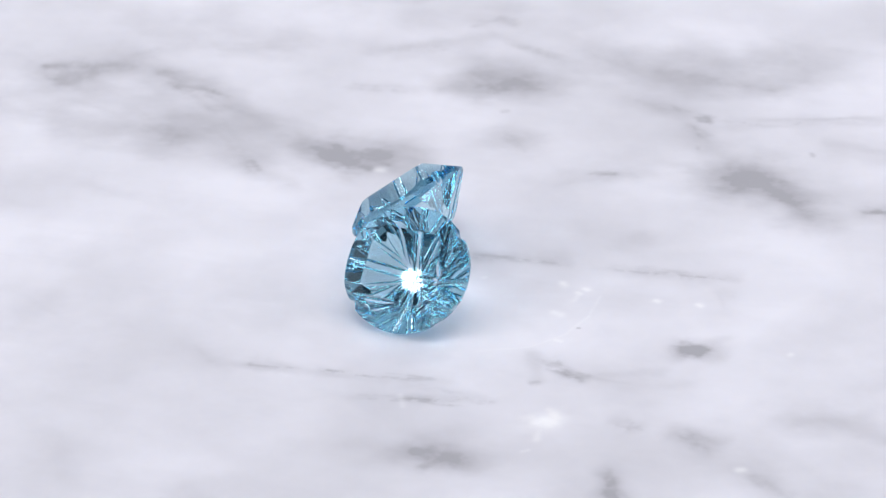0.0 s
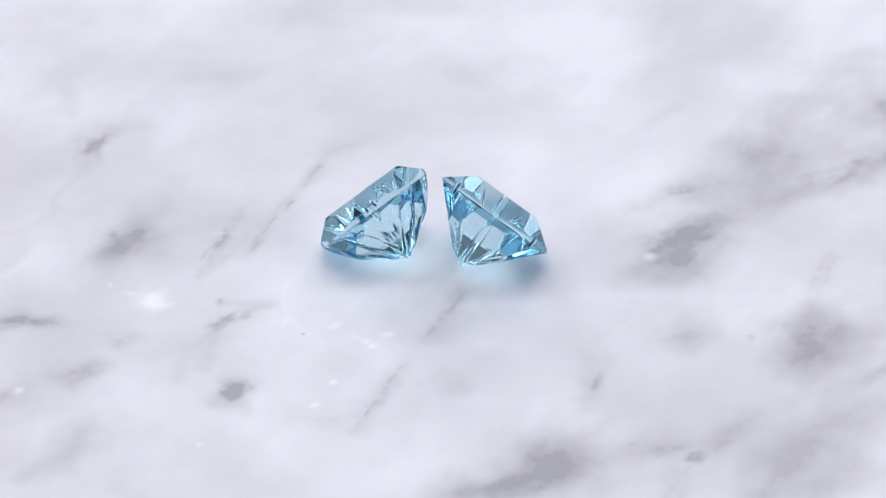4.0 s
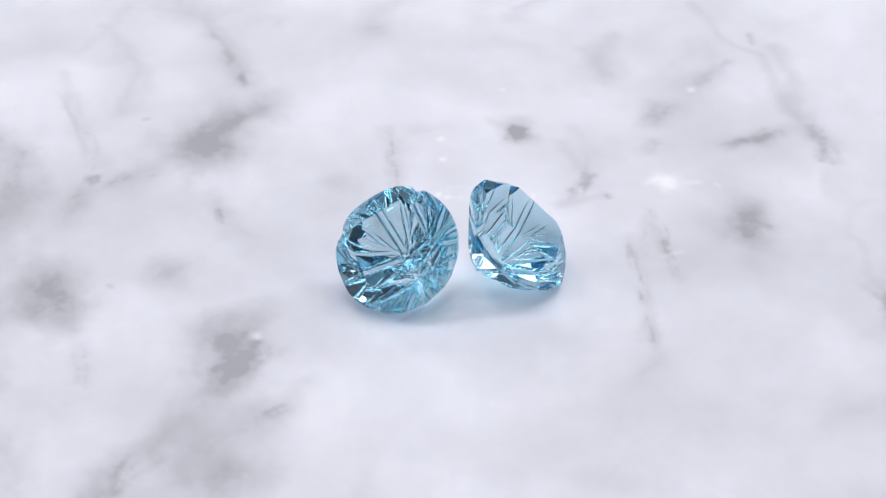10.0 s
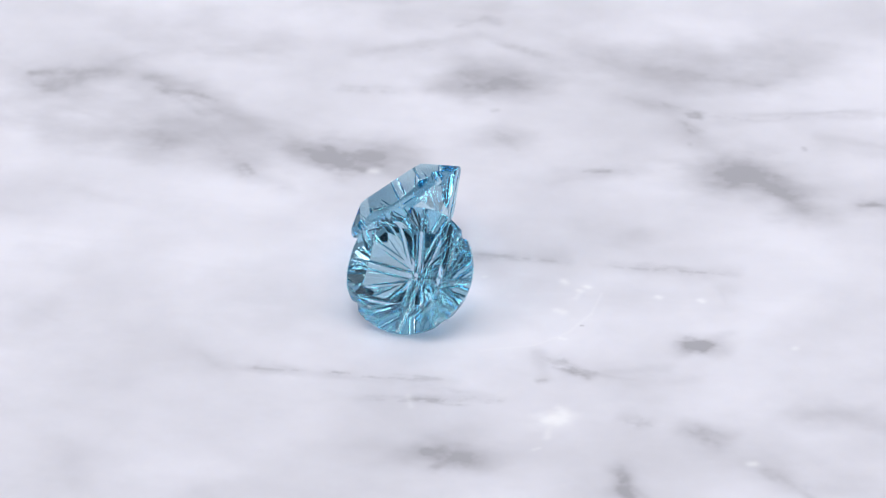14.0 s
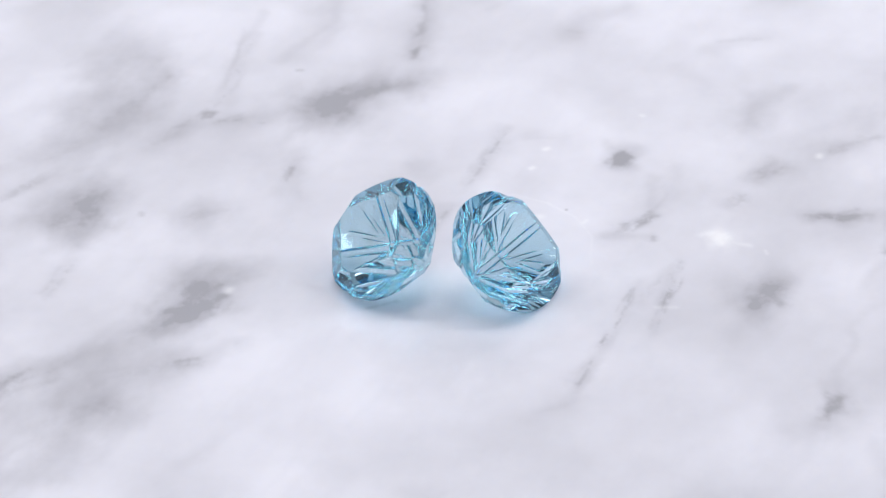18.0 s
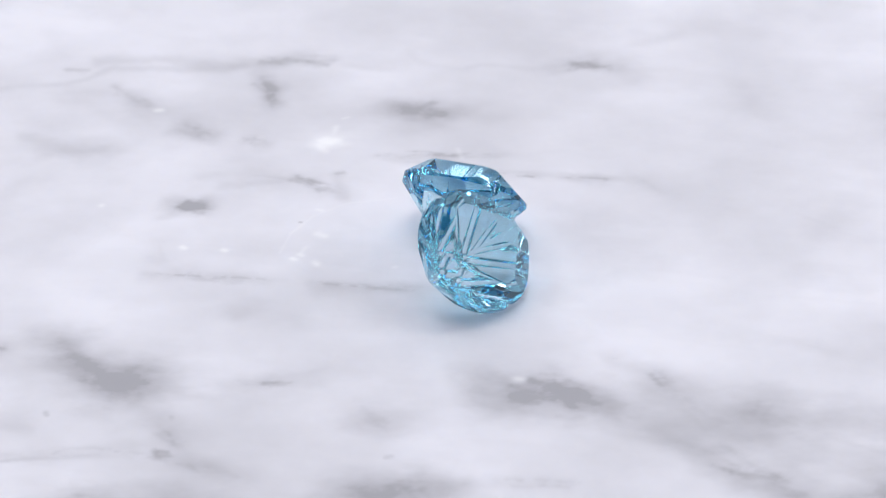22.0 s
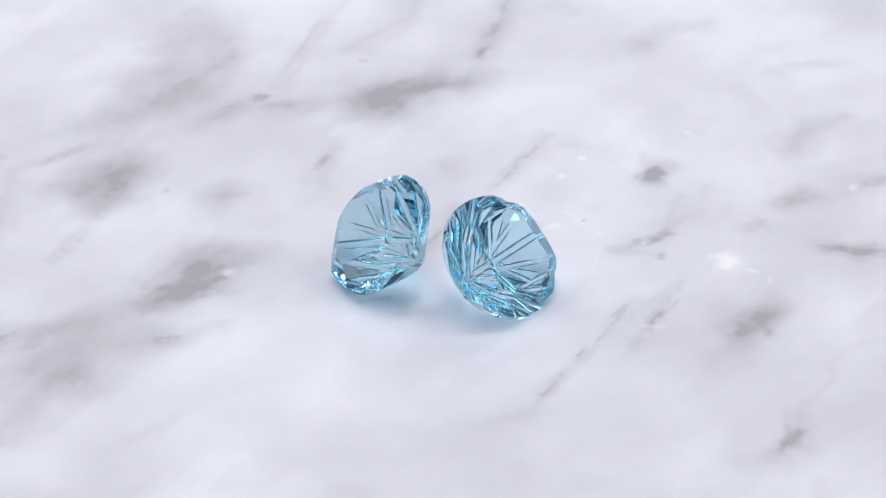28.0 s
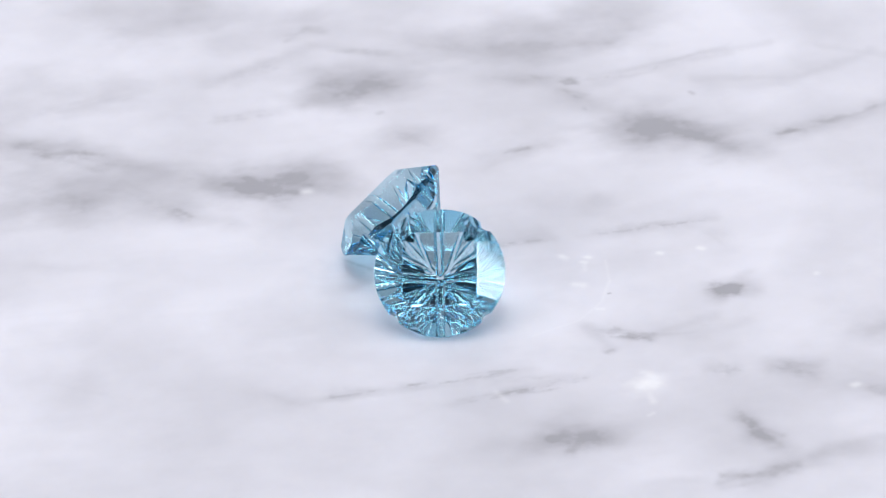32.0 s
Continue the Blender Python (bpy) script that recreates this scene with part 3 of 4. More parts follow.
vein(0.5, 0.4, 24.5, -28.8, 23.0, -28.6)
vein(0.6, 0.4, 11.0, -28.2, 7.9, -28.5, 5.8, -28.2)
vein(1, 0.45, 10.4, -23.6, 10.2, -25.3)
vein(0.7, 0.4, 16.0, -19.1, 14.6, -19.1)
vein(0.6, 0.65, -10.8, -25.4, -13.1, -25.5)
vein(0.6, 0.45, 1.6, -20.4, -1.1, -20.3)
vein(0.7, 0.75, 16.2, -8.8, 14.7, -9.0)
vein(0.5, 0.4, 9.2, -12.3, 7.5, -11.7, 6.8, -10.9)
vein(1.2, 0.45, 22.2, 9.0, 20.3, 10.6, 18.5, 10.7)
vein(0.5, 0.3, 16.7, 20.1, 14.8, 20.7)
vein(0.8, 0.3, 20.3, 23.4, 18.0, 24.1)
vein(1.2, 0.35, 6.3, 24.4, 4.3, 24.1)
vein(1, 0.75, -4.6, 14.3, -5.9, 14.3, -7.7, 14.6)
vein(0.35, 0.5, -12.1, 13.4, -12.9, 13.4)
vein(0.7, 0.3, -17.1, 18.5, -18.1, 18.5)
vein(0.6, 0.45, 34.7, 7.3, 31.7, 7.0, 27.9, 6.6)
vein(1.5, 0.55, 20.7, 11.6, 19.2, 10.4)
vein(0.6, 0.5, 15.9, -8.8, 14.9, -9.8)
vein(0.5, 0.5, 8.0, -11.8, 7.7, -12.3)
vein(0.9, 0.35, 0.7, -20.2, -0.2, -21.1)
vein(0.7, 0.35, 15.4, -18.7, 15.1, -20.0)
vein(0.7, 0.35, 10.4, -28.4, 8.6, -29.1, 7.2, -29.1)
vein(0.5, 0.25, 20.8, -24.6, 20.5, -25.8)
vein(0.7, 0.45, -10.5, -25.1, -11.7, -25.8)
vein(0.6, 0.3, 13.1, -40.6, 11.5, -40.8)
vein(2, 0.4, 5.2, 24.8, 4.1, 23.4)
vein(1.7, 0.75, -4.6, 15.0, -5.8, 14.2, -5.8, 13.4)
vein(0.8, 0.7, -6.2, 15.6, -5.2, 14.5, -3.6, 13.3)
vein(0.4, 0.45, -12.6, 14.1, -11.9, 13.0)
vein(0.5, 0.35, -17.6, 17.7, -18.0, 16.5)
vein(0.9, 0.45, 4.3, 24.9, 5.6, 23.8, 6.6, 23.1)
vein(0.9, 0.4, 3.8, 34.0, 4.7, 32.8)
vein(0.7, 0.3, 4.1, 17.6, 5.6, 15.1)
vein(0.4, 0.4, 15.3, 21.2, 16.0, 20.2)
vein(0.4, 0.35, 16.8, 18.2, 17.1, 16.9)
vein(1, 0.3, 11.8, 26.7, 9.7, 28.6)
vein(1.1, 0.6, 19.8, 12.2, 20.5, 10.5, 22.0, 9.0)
vein(0.5, 0.35, 28.3, 6.9, 29.2, 6.2)
vein(0.6, 0.3, 32.7, -3.3, 32.6, -4.2)
vein(0.5, 0.25, 32.7, -14.0, 33.4, -16.7)
vein(0.7, 0.7, 15.4, -8.7, 15.8, -9.7)
vein(0.6, 0.4, 15.1, -18.8, 16.0, -20.6)
vein(0.6, 0.25, 11.6, -17.2, 11.7, -18.3)
vein(0.9, 0.45, -0.2, -19.9, 1.0, -21.3)
vein(0.4, 0.5, -12.9, -25.1, -12.2, -26.0)
vein(0.4, 0.5, -11.6, -25.3, -10.5, -26.3)
vein(0.6, 0.2, -14.6, -9.2, -13.9, -10.0)
vein(0.4, 0.35, -5.1, 3.8, -3.9, 2.1)
vein(0.7, 0.7, -8.1, 15.7, -6.4, 15.0, -3.9, 14.2)
vein(0.5, 0.4, -12.7, 14.1, -12.1, 13.0)
vein(0.8, 0.5, -19.5, 26.1, -17.6, 24.6, -15.4, 23.2)
vein(0.7, 0.3, -18.6, 17.3, -17.4, 16.5)
vein(0.6, 0.3, 2.5, 33.6, 4.4, 33.0)
vein(1.2, 0.45, 2.2, 25.5, 4.2, 24.4, 5.7, 24.0)
vein(0.5, 0.3, 10.4, 12.2, 12.0, 12.0)
vein(0.4, 0.3, 17.1, 19.5, 18.0, 19.2)
vein(0.4, 0.25, 16.5, 18.0, 17.7, 17.4)
vein(1.1, 0.65, 18.9, 12.3, 20.2, 11.1, 22.0, 10.6)
vein(0.7, 0.7, 15.0, -8.9, 16.0, -9.3)
vein(0.9, 0.5, -1.1, -20.1, 0.1, -20.6, 1.3, -21.2)
vein(0.4, 0.4, 10.9, -17.7, 12.3, -18.1)
vein(0.5, 0.5, 14.6, -18.9, 15.4, -19.9)

thread(0.18, 0.5, -11.9, -10.5, -10.5, -10.7, -9.3, -11.0)
thread(0.18, 0.55, -8.1, -11.1, -6.0, -11.4, -3.9, -12.0)
thread(0.15, 0.4, -3.9, -12.0, -1.9, -12.2, 0.9, -12.6)
thread(0.18, 0.55, -4.5, -14.4, -1.8, -14.5, 0.9, -14.7, 3.3, -14.8)
thread(0.25, 0.6, 6.7, -11.4, 7.7, -12.1, 8.6, -12.7)
thread(0.2, 0.4, 5.9, -10.0, 6.4, -10.2)
thread(0.3, 0.5, 1.8, 2.1, 4.3, 1.7, 5.8, 1.2, 7.5, 0.6)
thread(0.18, 0.4, 11.8, 0.2, 13.6, -0.2, 16.1, -0.9, 18.9, -1.6)
thread(0.4, 0.45, 18.1, -22.7, 18.7, -23.6, 19.2, -24.2)
thread(0.5, 0.3, -21.5, 28.8, -19.2, 30.2)
thread(0.5, 0.4, 5.2, 29.7, 6.7, 28.7, 8.3, 27.8)
thread(0.6, 0.35, 12.0, 22.7, 13.9, 21.1, 15.8, 20.5)
thread(0.4, 0.35, 20.3, 18.7, 24.1, 18.8, 29.7, 19.1)
thread(0.6, 0.4, 21.6, 9.4, 23.4, 7.9, 24.4, 6.5)
thread(0.4, 0.3, 10.3, 12.3, 12.9, 12.1)
thread(0.3, 0.15, -23.5, 11.4, -21.1, 9.9)
thread(0.2, 0.5, -11.7, -10.5, -9.2, -10.9, -6.7, -11.2, -3.8, -12.0)
thread(0.2, 0.5, -4.0, -14.5, -2.1, -14.7, 0.6, -14.8, 3.5, -14.9)
thread(0.2, 0.35, -3.8, -12.0, -1.5, -12.5, 0.5, -12.4)
thread(0.25, 0.5, 2.8, 1.9, 4.7, 1.4, 8.1, 0.6)
thread(0.25, 0.45, 11.1, -0.0, 14.2, -0.6, 17.1, -1.2, 18.6, -1.2)
thread(0.35, 0.45, 9.8, 12.3, 11.2, 12.1, 12.8, 12.0)
thread(0.5, 0.7, 27.5, 6.6, 29.0, 6.9, 30.9, 7.1)
thread(0.4, 0.25, -5.3, 28.6, -2.3, 29.9, 2.0, 30.8)
thread(0.3, 0.35, -13.0, 13.5, -12.7, 14.8)
thread(0.4, 0.25, -15.4, 30.1, -10.8, 30.5)
thread(0.4, 0.2, -6.3, 24.3, -2.9, 23.9)
thread(0.4, 0.3, 3.9, 30.0, 5.8, 28.7, 8.2, 27.5)
thread(0.35, 0.4, 14.3, 21.4, 16.2, 20.3)
thread(0.35, 0.35, 19.6, 18.9, 20.5, 18.4)
thread(0.25, 0.55, 3.3, -14.8, 1.0, -14.6, -2.1, -14.5, -4.1, -14.4)
thread(0.25, 0.45, 0.1, -12.3, -2.6, -12.2, -5.4, -11.7)
thread(0.3, 0.5, 10.8, -26.4, 10.5, -24.9, 10.4, -22.8)
thread(0.3, 0.5, 8.6, -12.5, 8.0, -11.9, 7.1, -10.2)
thread(0.35, 0.45, 1.4, 1.8, 4.0, 1.4, 7.2, 0.6)
thread(0.3, 0.45, 10.7, 0.1, 13.5, -0.5, 16.5, -1.0, 18.6, -1.4)
thread(0.4, 0.35, 20.9, 18.2, 19.2, 18.8, 15.0, 20.9)
thread(0.6, 0.3, -12.9, 13.3, -13.9, 15.9, -16.3, 19.5)
thread(0.5, 0.12, -21.4, -6.5, -24.4, -4.2, -26.7, -1.9)
thread(0.7, 0.3, 3.4, -14.8, 0.8, -13.9, -1.8, -13.0)
thread(0.7, 0.3, 18.8, -1.5, 16.3, -0.9, 11.2, 0.5)
thread(0.25, 0.5, 12.9, 11.5, 11.5, 11.8, 9.9, 12.0)
thread(0.4, 0.3, -3.1, 23.0, -4.8, 23.5, -6.7, 23.9)
thread(0.6, 0.3, 1.7, 29.2, -1.7, 29.1, -5.1, 29.4)
thread(0.4, 0.25, 1.3, 30.3, -0.9, 30.8)
thread(0.6, 0.15, -10.8, -9.9, -11.7, -9.8)
thread(0.4, 0.2, 7.7, -12.4, 5.3, -10.2)
thread(0.4, 0.3, 3.5, -14.6, -1.8, -14.7, -5.6, -14.2)
thread(0.4, 0.2, -4.1, -12.1, -7.9, -11.6, -11.8, -10.8, -15.2, -9.9)
thread(0.6, 0.25, 18.7, -1.2, 15.5, -0.6, 12.1, -0.2)
thread(0.7, 0.25, 8.1, 1.3, 5.5, 1.5, 2.2, 1.7)
thread(0.2, 0.35, 13.1, 11.5, 11.6, 11.7, 10.2, 11.7)
thread(0.35, 0.25, 21.5, 18.0, 19.5, 18.6)
thread(0.6, 0.35, 21.3, 9.5, 23.1, 6.6)
thread(0.3, 0.45, 12.9, 11.5, 11.4, 11.8, 10.2, 11.8)
thread(0.35, 0.25, 23.8, 17.8, 21.4, 18.0, 20.0, 18.4)
thread(0.5, 0.25, 17.2, -1.4, 14.9, -1.1, 12.3, -0.3)
thread(0.4, 0.2, 6.7, -11.1, 8.5, -13.1)
thread(0.5, 0.5, 10.1, -22.5, 10.0, -24.2, 10.3, -26.3)
thread(0.25, 0.45, 3.4, -14.7, 1.2, -14.3, -1.7, -14.3, -4.7, -14.0)
thread(0.3, 0.25, -0.2, -13.1, -4.3, -12.0, -7.8, -11.2, -11.5, -10.4)
thread(0.35, 0.35, -2.6, 23.1, -4.1, 23.5, -5.4, 23.7)
thread(0.4, 0.3, -12.5, 14.0, -12.0, 13.1, -11.9, 12.7)
thread(0.4, 0.3, 0.4, 29.7, -1.2, 29.3, -2.9, 28.9)
thread(0.3, 0.3, -10.0, 29.4, -11.7, 29.2)
thread(0.3, 0.2, -9.8, 10.8, -10.4, 11.0)
thread(0.4, 0.3, -16.4, 22.5, -15.4, 20.7, -13.5, 16.2)
thread(0.3, 0.2, -18.4, 14.7, -18.7, 14.3)
thread(0.25, 0.3, -5.9, 24.2, -4.1, 23.6, -2.0, 23.1)
thread(0.4, 0.4, 4.2, 29.9, 6.4, 28.6, 8.2, 27.2)
thread(0.5, 0.3, -3.1, 29.5, -0.0, 29.7)
thread(0.3, 0.35, 10.6, 12.1, 11.7, 11.8, 12.9, 11.5)
thread(0.6, 0.5, 20.7, 10.1, 22.6, 8.0, 23.8, 6.2)
thread(0.7, 0.35, 28.5, 6.8, 31.1, 7.0, 33.7, 7.3)
thread(0.6, 0.25, 23.9, 18.0, 27.3, 18.3, 30.1, 18.3)
thread(0.5, 0.2, 34.4, 3.3, 35.8, 2.1)
thread(0.3, 0.3, 11.7, 0.2, 13.6, -0.5, 17.1, -1.4)
thread(0.3, 0.2, 17.4, -2.9, 17.7, -4.8)
thread(0.25, 0.5, 6.0, -10.3, 7.1, -11.4, 8.7, -12.7)
thread(0.3, 0.3, 5.6, -9.7, 9.6, -12.4, 12.3, -13.3)
thread(0.35, 0.6, 10.1, -22.9, 10.0, -24.0, 10.9, -25.9)
thread(0.25, 0.45, -7.7, -11.0, -5.8, -11.4, -3.4, -12.2)
thread(0.25, 0.45, -3.7, -14.0, -1.0, -14.7, 3.0, -14.9)
thread(0.2, 0.3, -10.3, -10.3, -8.0, -11.2)
thread(0.3, 0.2, -15.7, -25.8, -13.2, -25.9)
thread(0.5, 0.45, -16.5, 23.6, -14.0, 20.7)
thread(0.6, 0.3, -20.7, 20.9, -19.0, 19.2)
thread(0.5, 0.25, -17.9, 29.9, -15.6, 29.5, -10.6, 29.8)
thread(0.5, 0.2, -6.0, 24.2, -2.6, 23.4)
thread(0.5, 0.2, 0.6, 32.3, 4.7, 30.0, 8.0, 27.7)
thread(0.4, 0.25, 23.9, 18.5, 27.2, 19.0, 30.6, 18.5)
thread(0.45, 0.6, 27.3, 6.8, 29.9, 6.8, 32.7, 7.0)
thread(0.4, 0.35, 32.0, 7.3, 35.6, 7.3, 37.9, 7.6)
thread(0.3, 0.25, 9.9, 0.9, 13.3, 0.3, 16.7, -1.0)
thread(0.25, 0.35, 6.0, -10.0, 6.7, -10.8)
thread(0.25, 0.55, 7.0, -11.4, 7.7, -11.9, 8.7, -12.6)
thread(0.2, 0.3, 5.6, -12.7, 6.3, -13.0)
thread(0.15, 0.2, 9.6, -12.0, 13.6, -12.8)
thread(0.2, 0.45, -11.7, -10.4, -10.7, -10.8, -9.0, -11.2)
thread(0.25, 0.5, -7.9, -11.1, -5.8, -11.6, -3.6, -12.1)
thread(0.2, 0.4, -3.1, -11.6, 0.6, -12.5)
thread(0.25, 0.5, -2.7, -14.4, -1.0, -14.8, 1.1, -15.3, 3.4, -15.0)
thread(0.2, 0.3, -4.1, -14.2, -2.5, -14.7)
thread(0.4, 0.6, 10.0, -23.2, 10.1, -24.3, 10.7, -26.3)
thread(0.4, 0.35, 5.8, -28.7, 8.1, -29.3, 11.2, -28.7)

speck(0.3, 0.7, 17.6, 19.2, 17.8, 19.2)
speck(0.3, 0.5, 5.7, -12.9, 6.1, -12.8)
speck(0.3, 0.5, 17.1, 19.3, 17.5, 19.4)
speck(0.1, 0.7, 8.6, -6.8, 8.7, -6.8)
speck(0.35, 0.7, 17.2, 19.0, 17.2, 19.1)
speck(0.25, 0.5, 16.9, 15.1, 16.9, 15.2)
speck(0.2, 0.5, 24.5, 14.0, 24.4, 14.3)
speck(0.3, 0.65, 17.9, 18.7, 17.3, 18.8)
speck(0.3, 0.65, 17.8, 18.9, 17.7, 18.8)
speck(0.25, 0.4, 4.3, 20.4, 4.0, 20.3)
speck(0.35, 0.6, 17.7, 19.2, 17.8, 19.0)
speck(0.2, 0.5, -11.5, -10.4, -11.4, -10.6)
mist(6, 0.13, 16.5, -38.7, 6.5, -31.2)
mist(5, 0.12, 22.8, -15.1, 14.9, -9.7)
mist(5, 0.09, 28.4, 7.2, 20.1, 11.2)
mist(6, 0.1, -28.8, 32.1, -17.9, 28.6)
mist(4, 0.12, 17.6, -20.4, 24.2, -20.5)
mist(5, 0.12, 8.2, 25.5, -6.7, 25.2)
mist(5, 0.08, 25.3, -21.9, 16.6, -25.3)
mist(6, 0.12, 31.1, -28.0, 18.8, -23.1)
mist(4, 0.15, 8.0, 41.7, 13.4, 31.3)
mist(4, 0.16, -9.1, 42.2, -0.6, 38.0, 7.9, 31.9)
mist(4, 0.12, 29.4, 15.1, 39.6, 12.8)
mist(5, 0.12, -25.6, 25.2, -16.2, 32.3)
mist(5, 0.1, 12.2, -27.7, 15.7, -19.1)
mist(5, 0.1, 22.9, 12.4, 26.9, 18.1)
mist(4, 0.12, 8.5, -24.6, 14.0, -28.4)
vein(1.6, 0.22, 11.4, 27.5, 16.0, 25.0, 19.8, 23.7)
vein(0.8, 0.2, -25.2, 22.7, -21.1, 19.6, -17.2, 17.6)
vein(1, 0.2, -8.7, 39.3, -5.9, 36.8, -2.0, 36.1)
vein(0.9, 0.22, 40.0, 11.0, 38.1, 7.6)
vein(0.9, 0.25, -18.3, 16.6, -18.2, 19.6)
vein(1.2, 0.25, 17.6, 24.0, 20.6, 25.7)
vein(1, 0.25, 21.0, 12.0, 19.1, 11.1)
vein(0.8, 0.25, 20.9, 23.6, 14.8, 25.8)

fleck(5.9, -17.0, 6.7, -16.9, 0.95, 1)
fleck(6.0, -18.0, 5.75, -19.0, 0.28, 0.5)
fleck(6.6, -15.9, 7.0, -16.4, 0.4, 0.7)
fleck(9.07, -2.26, 9.17, -2.39, 0.22, 0.9)
fleck(8.63, -2.71, 8.77, -2.85, 0.2, 0.8)
fleck(7.12, -4.93, 7.61, -5.20, 0.3, 0.9)
fleck(7.69, -1.63, 7.83, -1.83, 0.25, 0.8)
fleck(13.47, -3.66, 13.61, -3.80, 0.22, 0.9)
fleck(16.12, -4.24, 16.25, -4.37, 0.2, 0.8)
fleck(7.26, -8.10, 7.61, -8.29, 0.18, 0.7)
fleck(-4.12, 12.67, -3.90, 12.67, 0.35, 0.9)
fleck(17.80, -22.26, 18.00, -22.26, 0.25, 0.7)
fleck(4.95, -20.19, 5.29, -20.08, 0.15, 0.6)
fleck(-2.33, -14.07, -2.06, -15.30, 0.2, 0.4)
fleck(-9.42, -11.48, -9.07, -11.73, 0.2, 0.25)
fleck(2.34, -9.38, 5.73, -8.90, 0.1, 0.35)
fleck(5.73, -8.90, 7.94, -7.42, 0.1, 0.4)
fleck(7.94, -7.42, 9.25, -5.49, 0.12, 0.45)
fleck(9.25, -5.49, 9.98, -3.16, 0.1, 0.35)
fleck(8.36, -3.63, 8.67, -2.97, 0.2, 0.5)
fleck(21.48, -10.11, 21.56, -10.02, 0.2, 0.6)
fleck(2.79, -0.82, 2.94, -0.74, 0.2, 0.6)


def marble_slab():
    verts = np.stack([GX.ravel(), GY.ravel(), 0 * GX.ravel()], 1) * 0.001
    idx = np.arange(N * N).reshape(N, N)
    quads = np.stack([idx[:-1, :-1], idx[1:, :-1], idx[1:, 1:], idx[:-1, 1:]], -1).reshape(-1, 4)
    # bevelled rim and the underside
    h, e = HALF * 0.001, 0.0006
    loop = [(-h, -h), (h, -h), (h, h), (-h, h)]
    grow = [(x + math.copysign(e, x), y + math.copysign(e, y)) for x, y in loop]
    rim = [(x, y, -e) for x, y in grow] + [(x, y, -SLAB) for x, y in grow]
    base = N * N
    corner = [idx[0, 0], idx[-1, 0], idx[-1, -1], idx[0, -1]]
    edges = [idx[:, 0], idx[-1, :], idx[::-1, -1], idx[0, ::-1]]
    faces = [[int(k) for k in q] for q in quads]
    for k in range(4):
        k2 = (k + 1) % 4
        faces.append([int(v) for v in edges[k][::-1]] + [base + k, base + k2])
        faces.append([base + k, base + 4 + k, base + 4 + k2, base + k2])
    faces.append([base + 7, base + 6, base + 5, base + 4])
    me = bpy.data.meshes.new("marble_slab")
    me.from_pydata([tuple(v) for v in verts] + rim, [], faces)
    for name, field in (("vein", VEIN), ("fleck", FLECK)):
        att = me.attributes.new(name, "FLOAT", "POINT")
        att.data.foreach_set("value", np.r_[field.ravel(), np.zeros(8)].astype(np.float32))
    me.materials.append(MARBLE)
    return tagged(new("marble_slab", me), "polished white marble slab with soft grey veins", "marble slab", kind="structure")


slab = marble_slab()

# ---- the stones: square-pavilion fantasy cut with grooved corners, in millimetres ----
RADIUS, DEPTH, PAV, CROWN, CROWN_HEIGHT, EDGE = 4.05, 4.25, 46.0, 37.0, 1.34, 0.14
CHANNEL, SUNK = 0.62, 0.34
# narrow round flutes fanning out along each facet: sideways shift, slant, depth at the culet, where they run out, half their width
FLUTES = ((0.0, 0.0, 0.62, 4.0, 0.30), (0.32, 0.42, 0.38, 2.5, 0.18), (-0.30, -0.40, 0.38, 2.7, 0.18))


def outline(phi):
    """The girdle's radius: four rounded lobes with a small rounded notch between them."""
    off = (phi + math.pi / 4) % (math.pi / 2) - math.pi / 4
    to_notch = (math.pi / 4 - np.abs(off)) / 0.1
    return RADIUS * (1 - 0.065 * np.clip(1 - to_notch**2, 0, 1) ** 0.8)


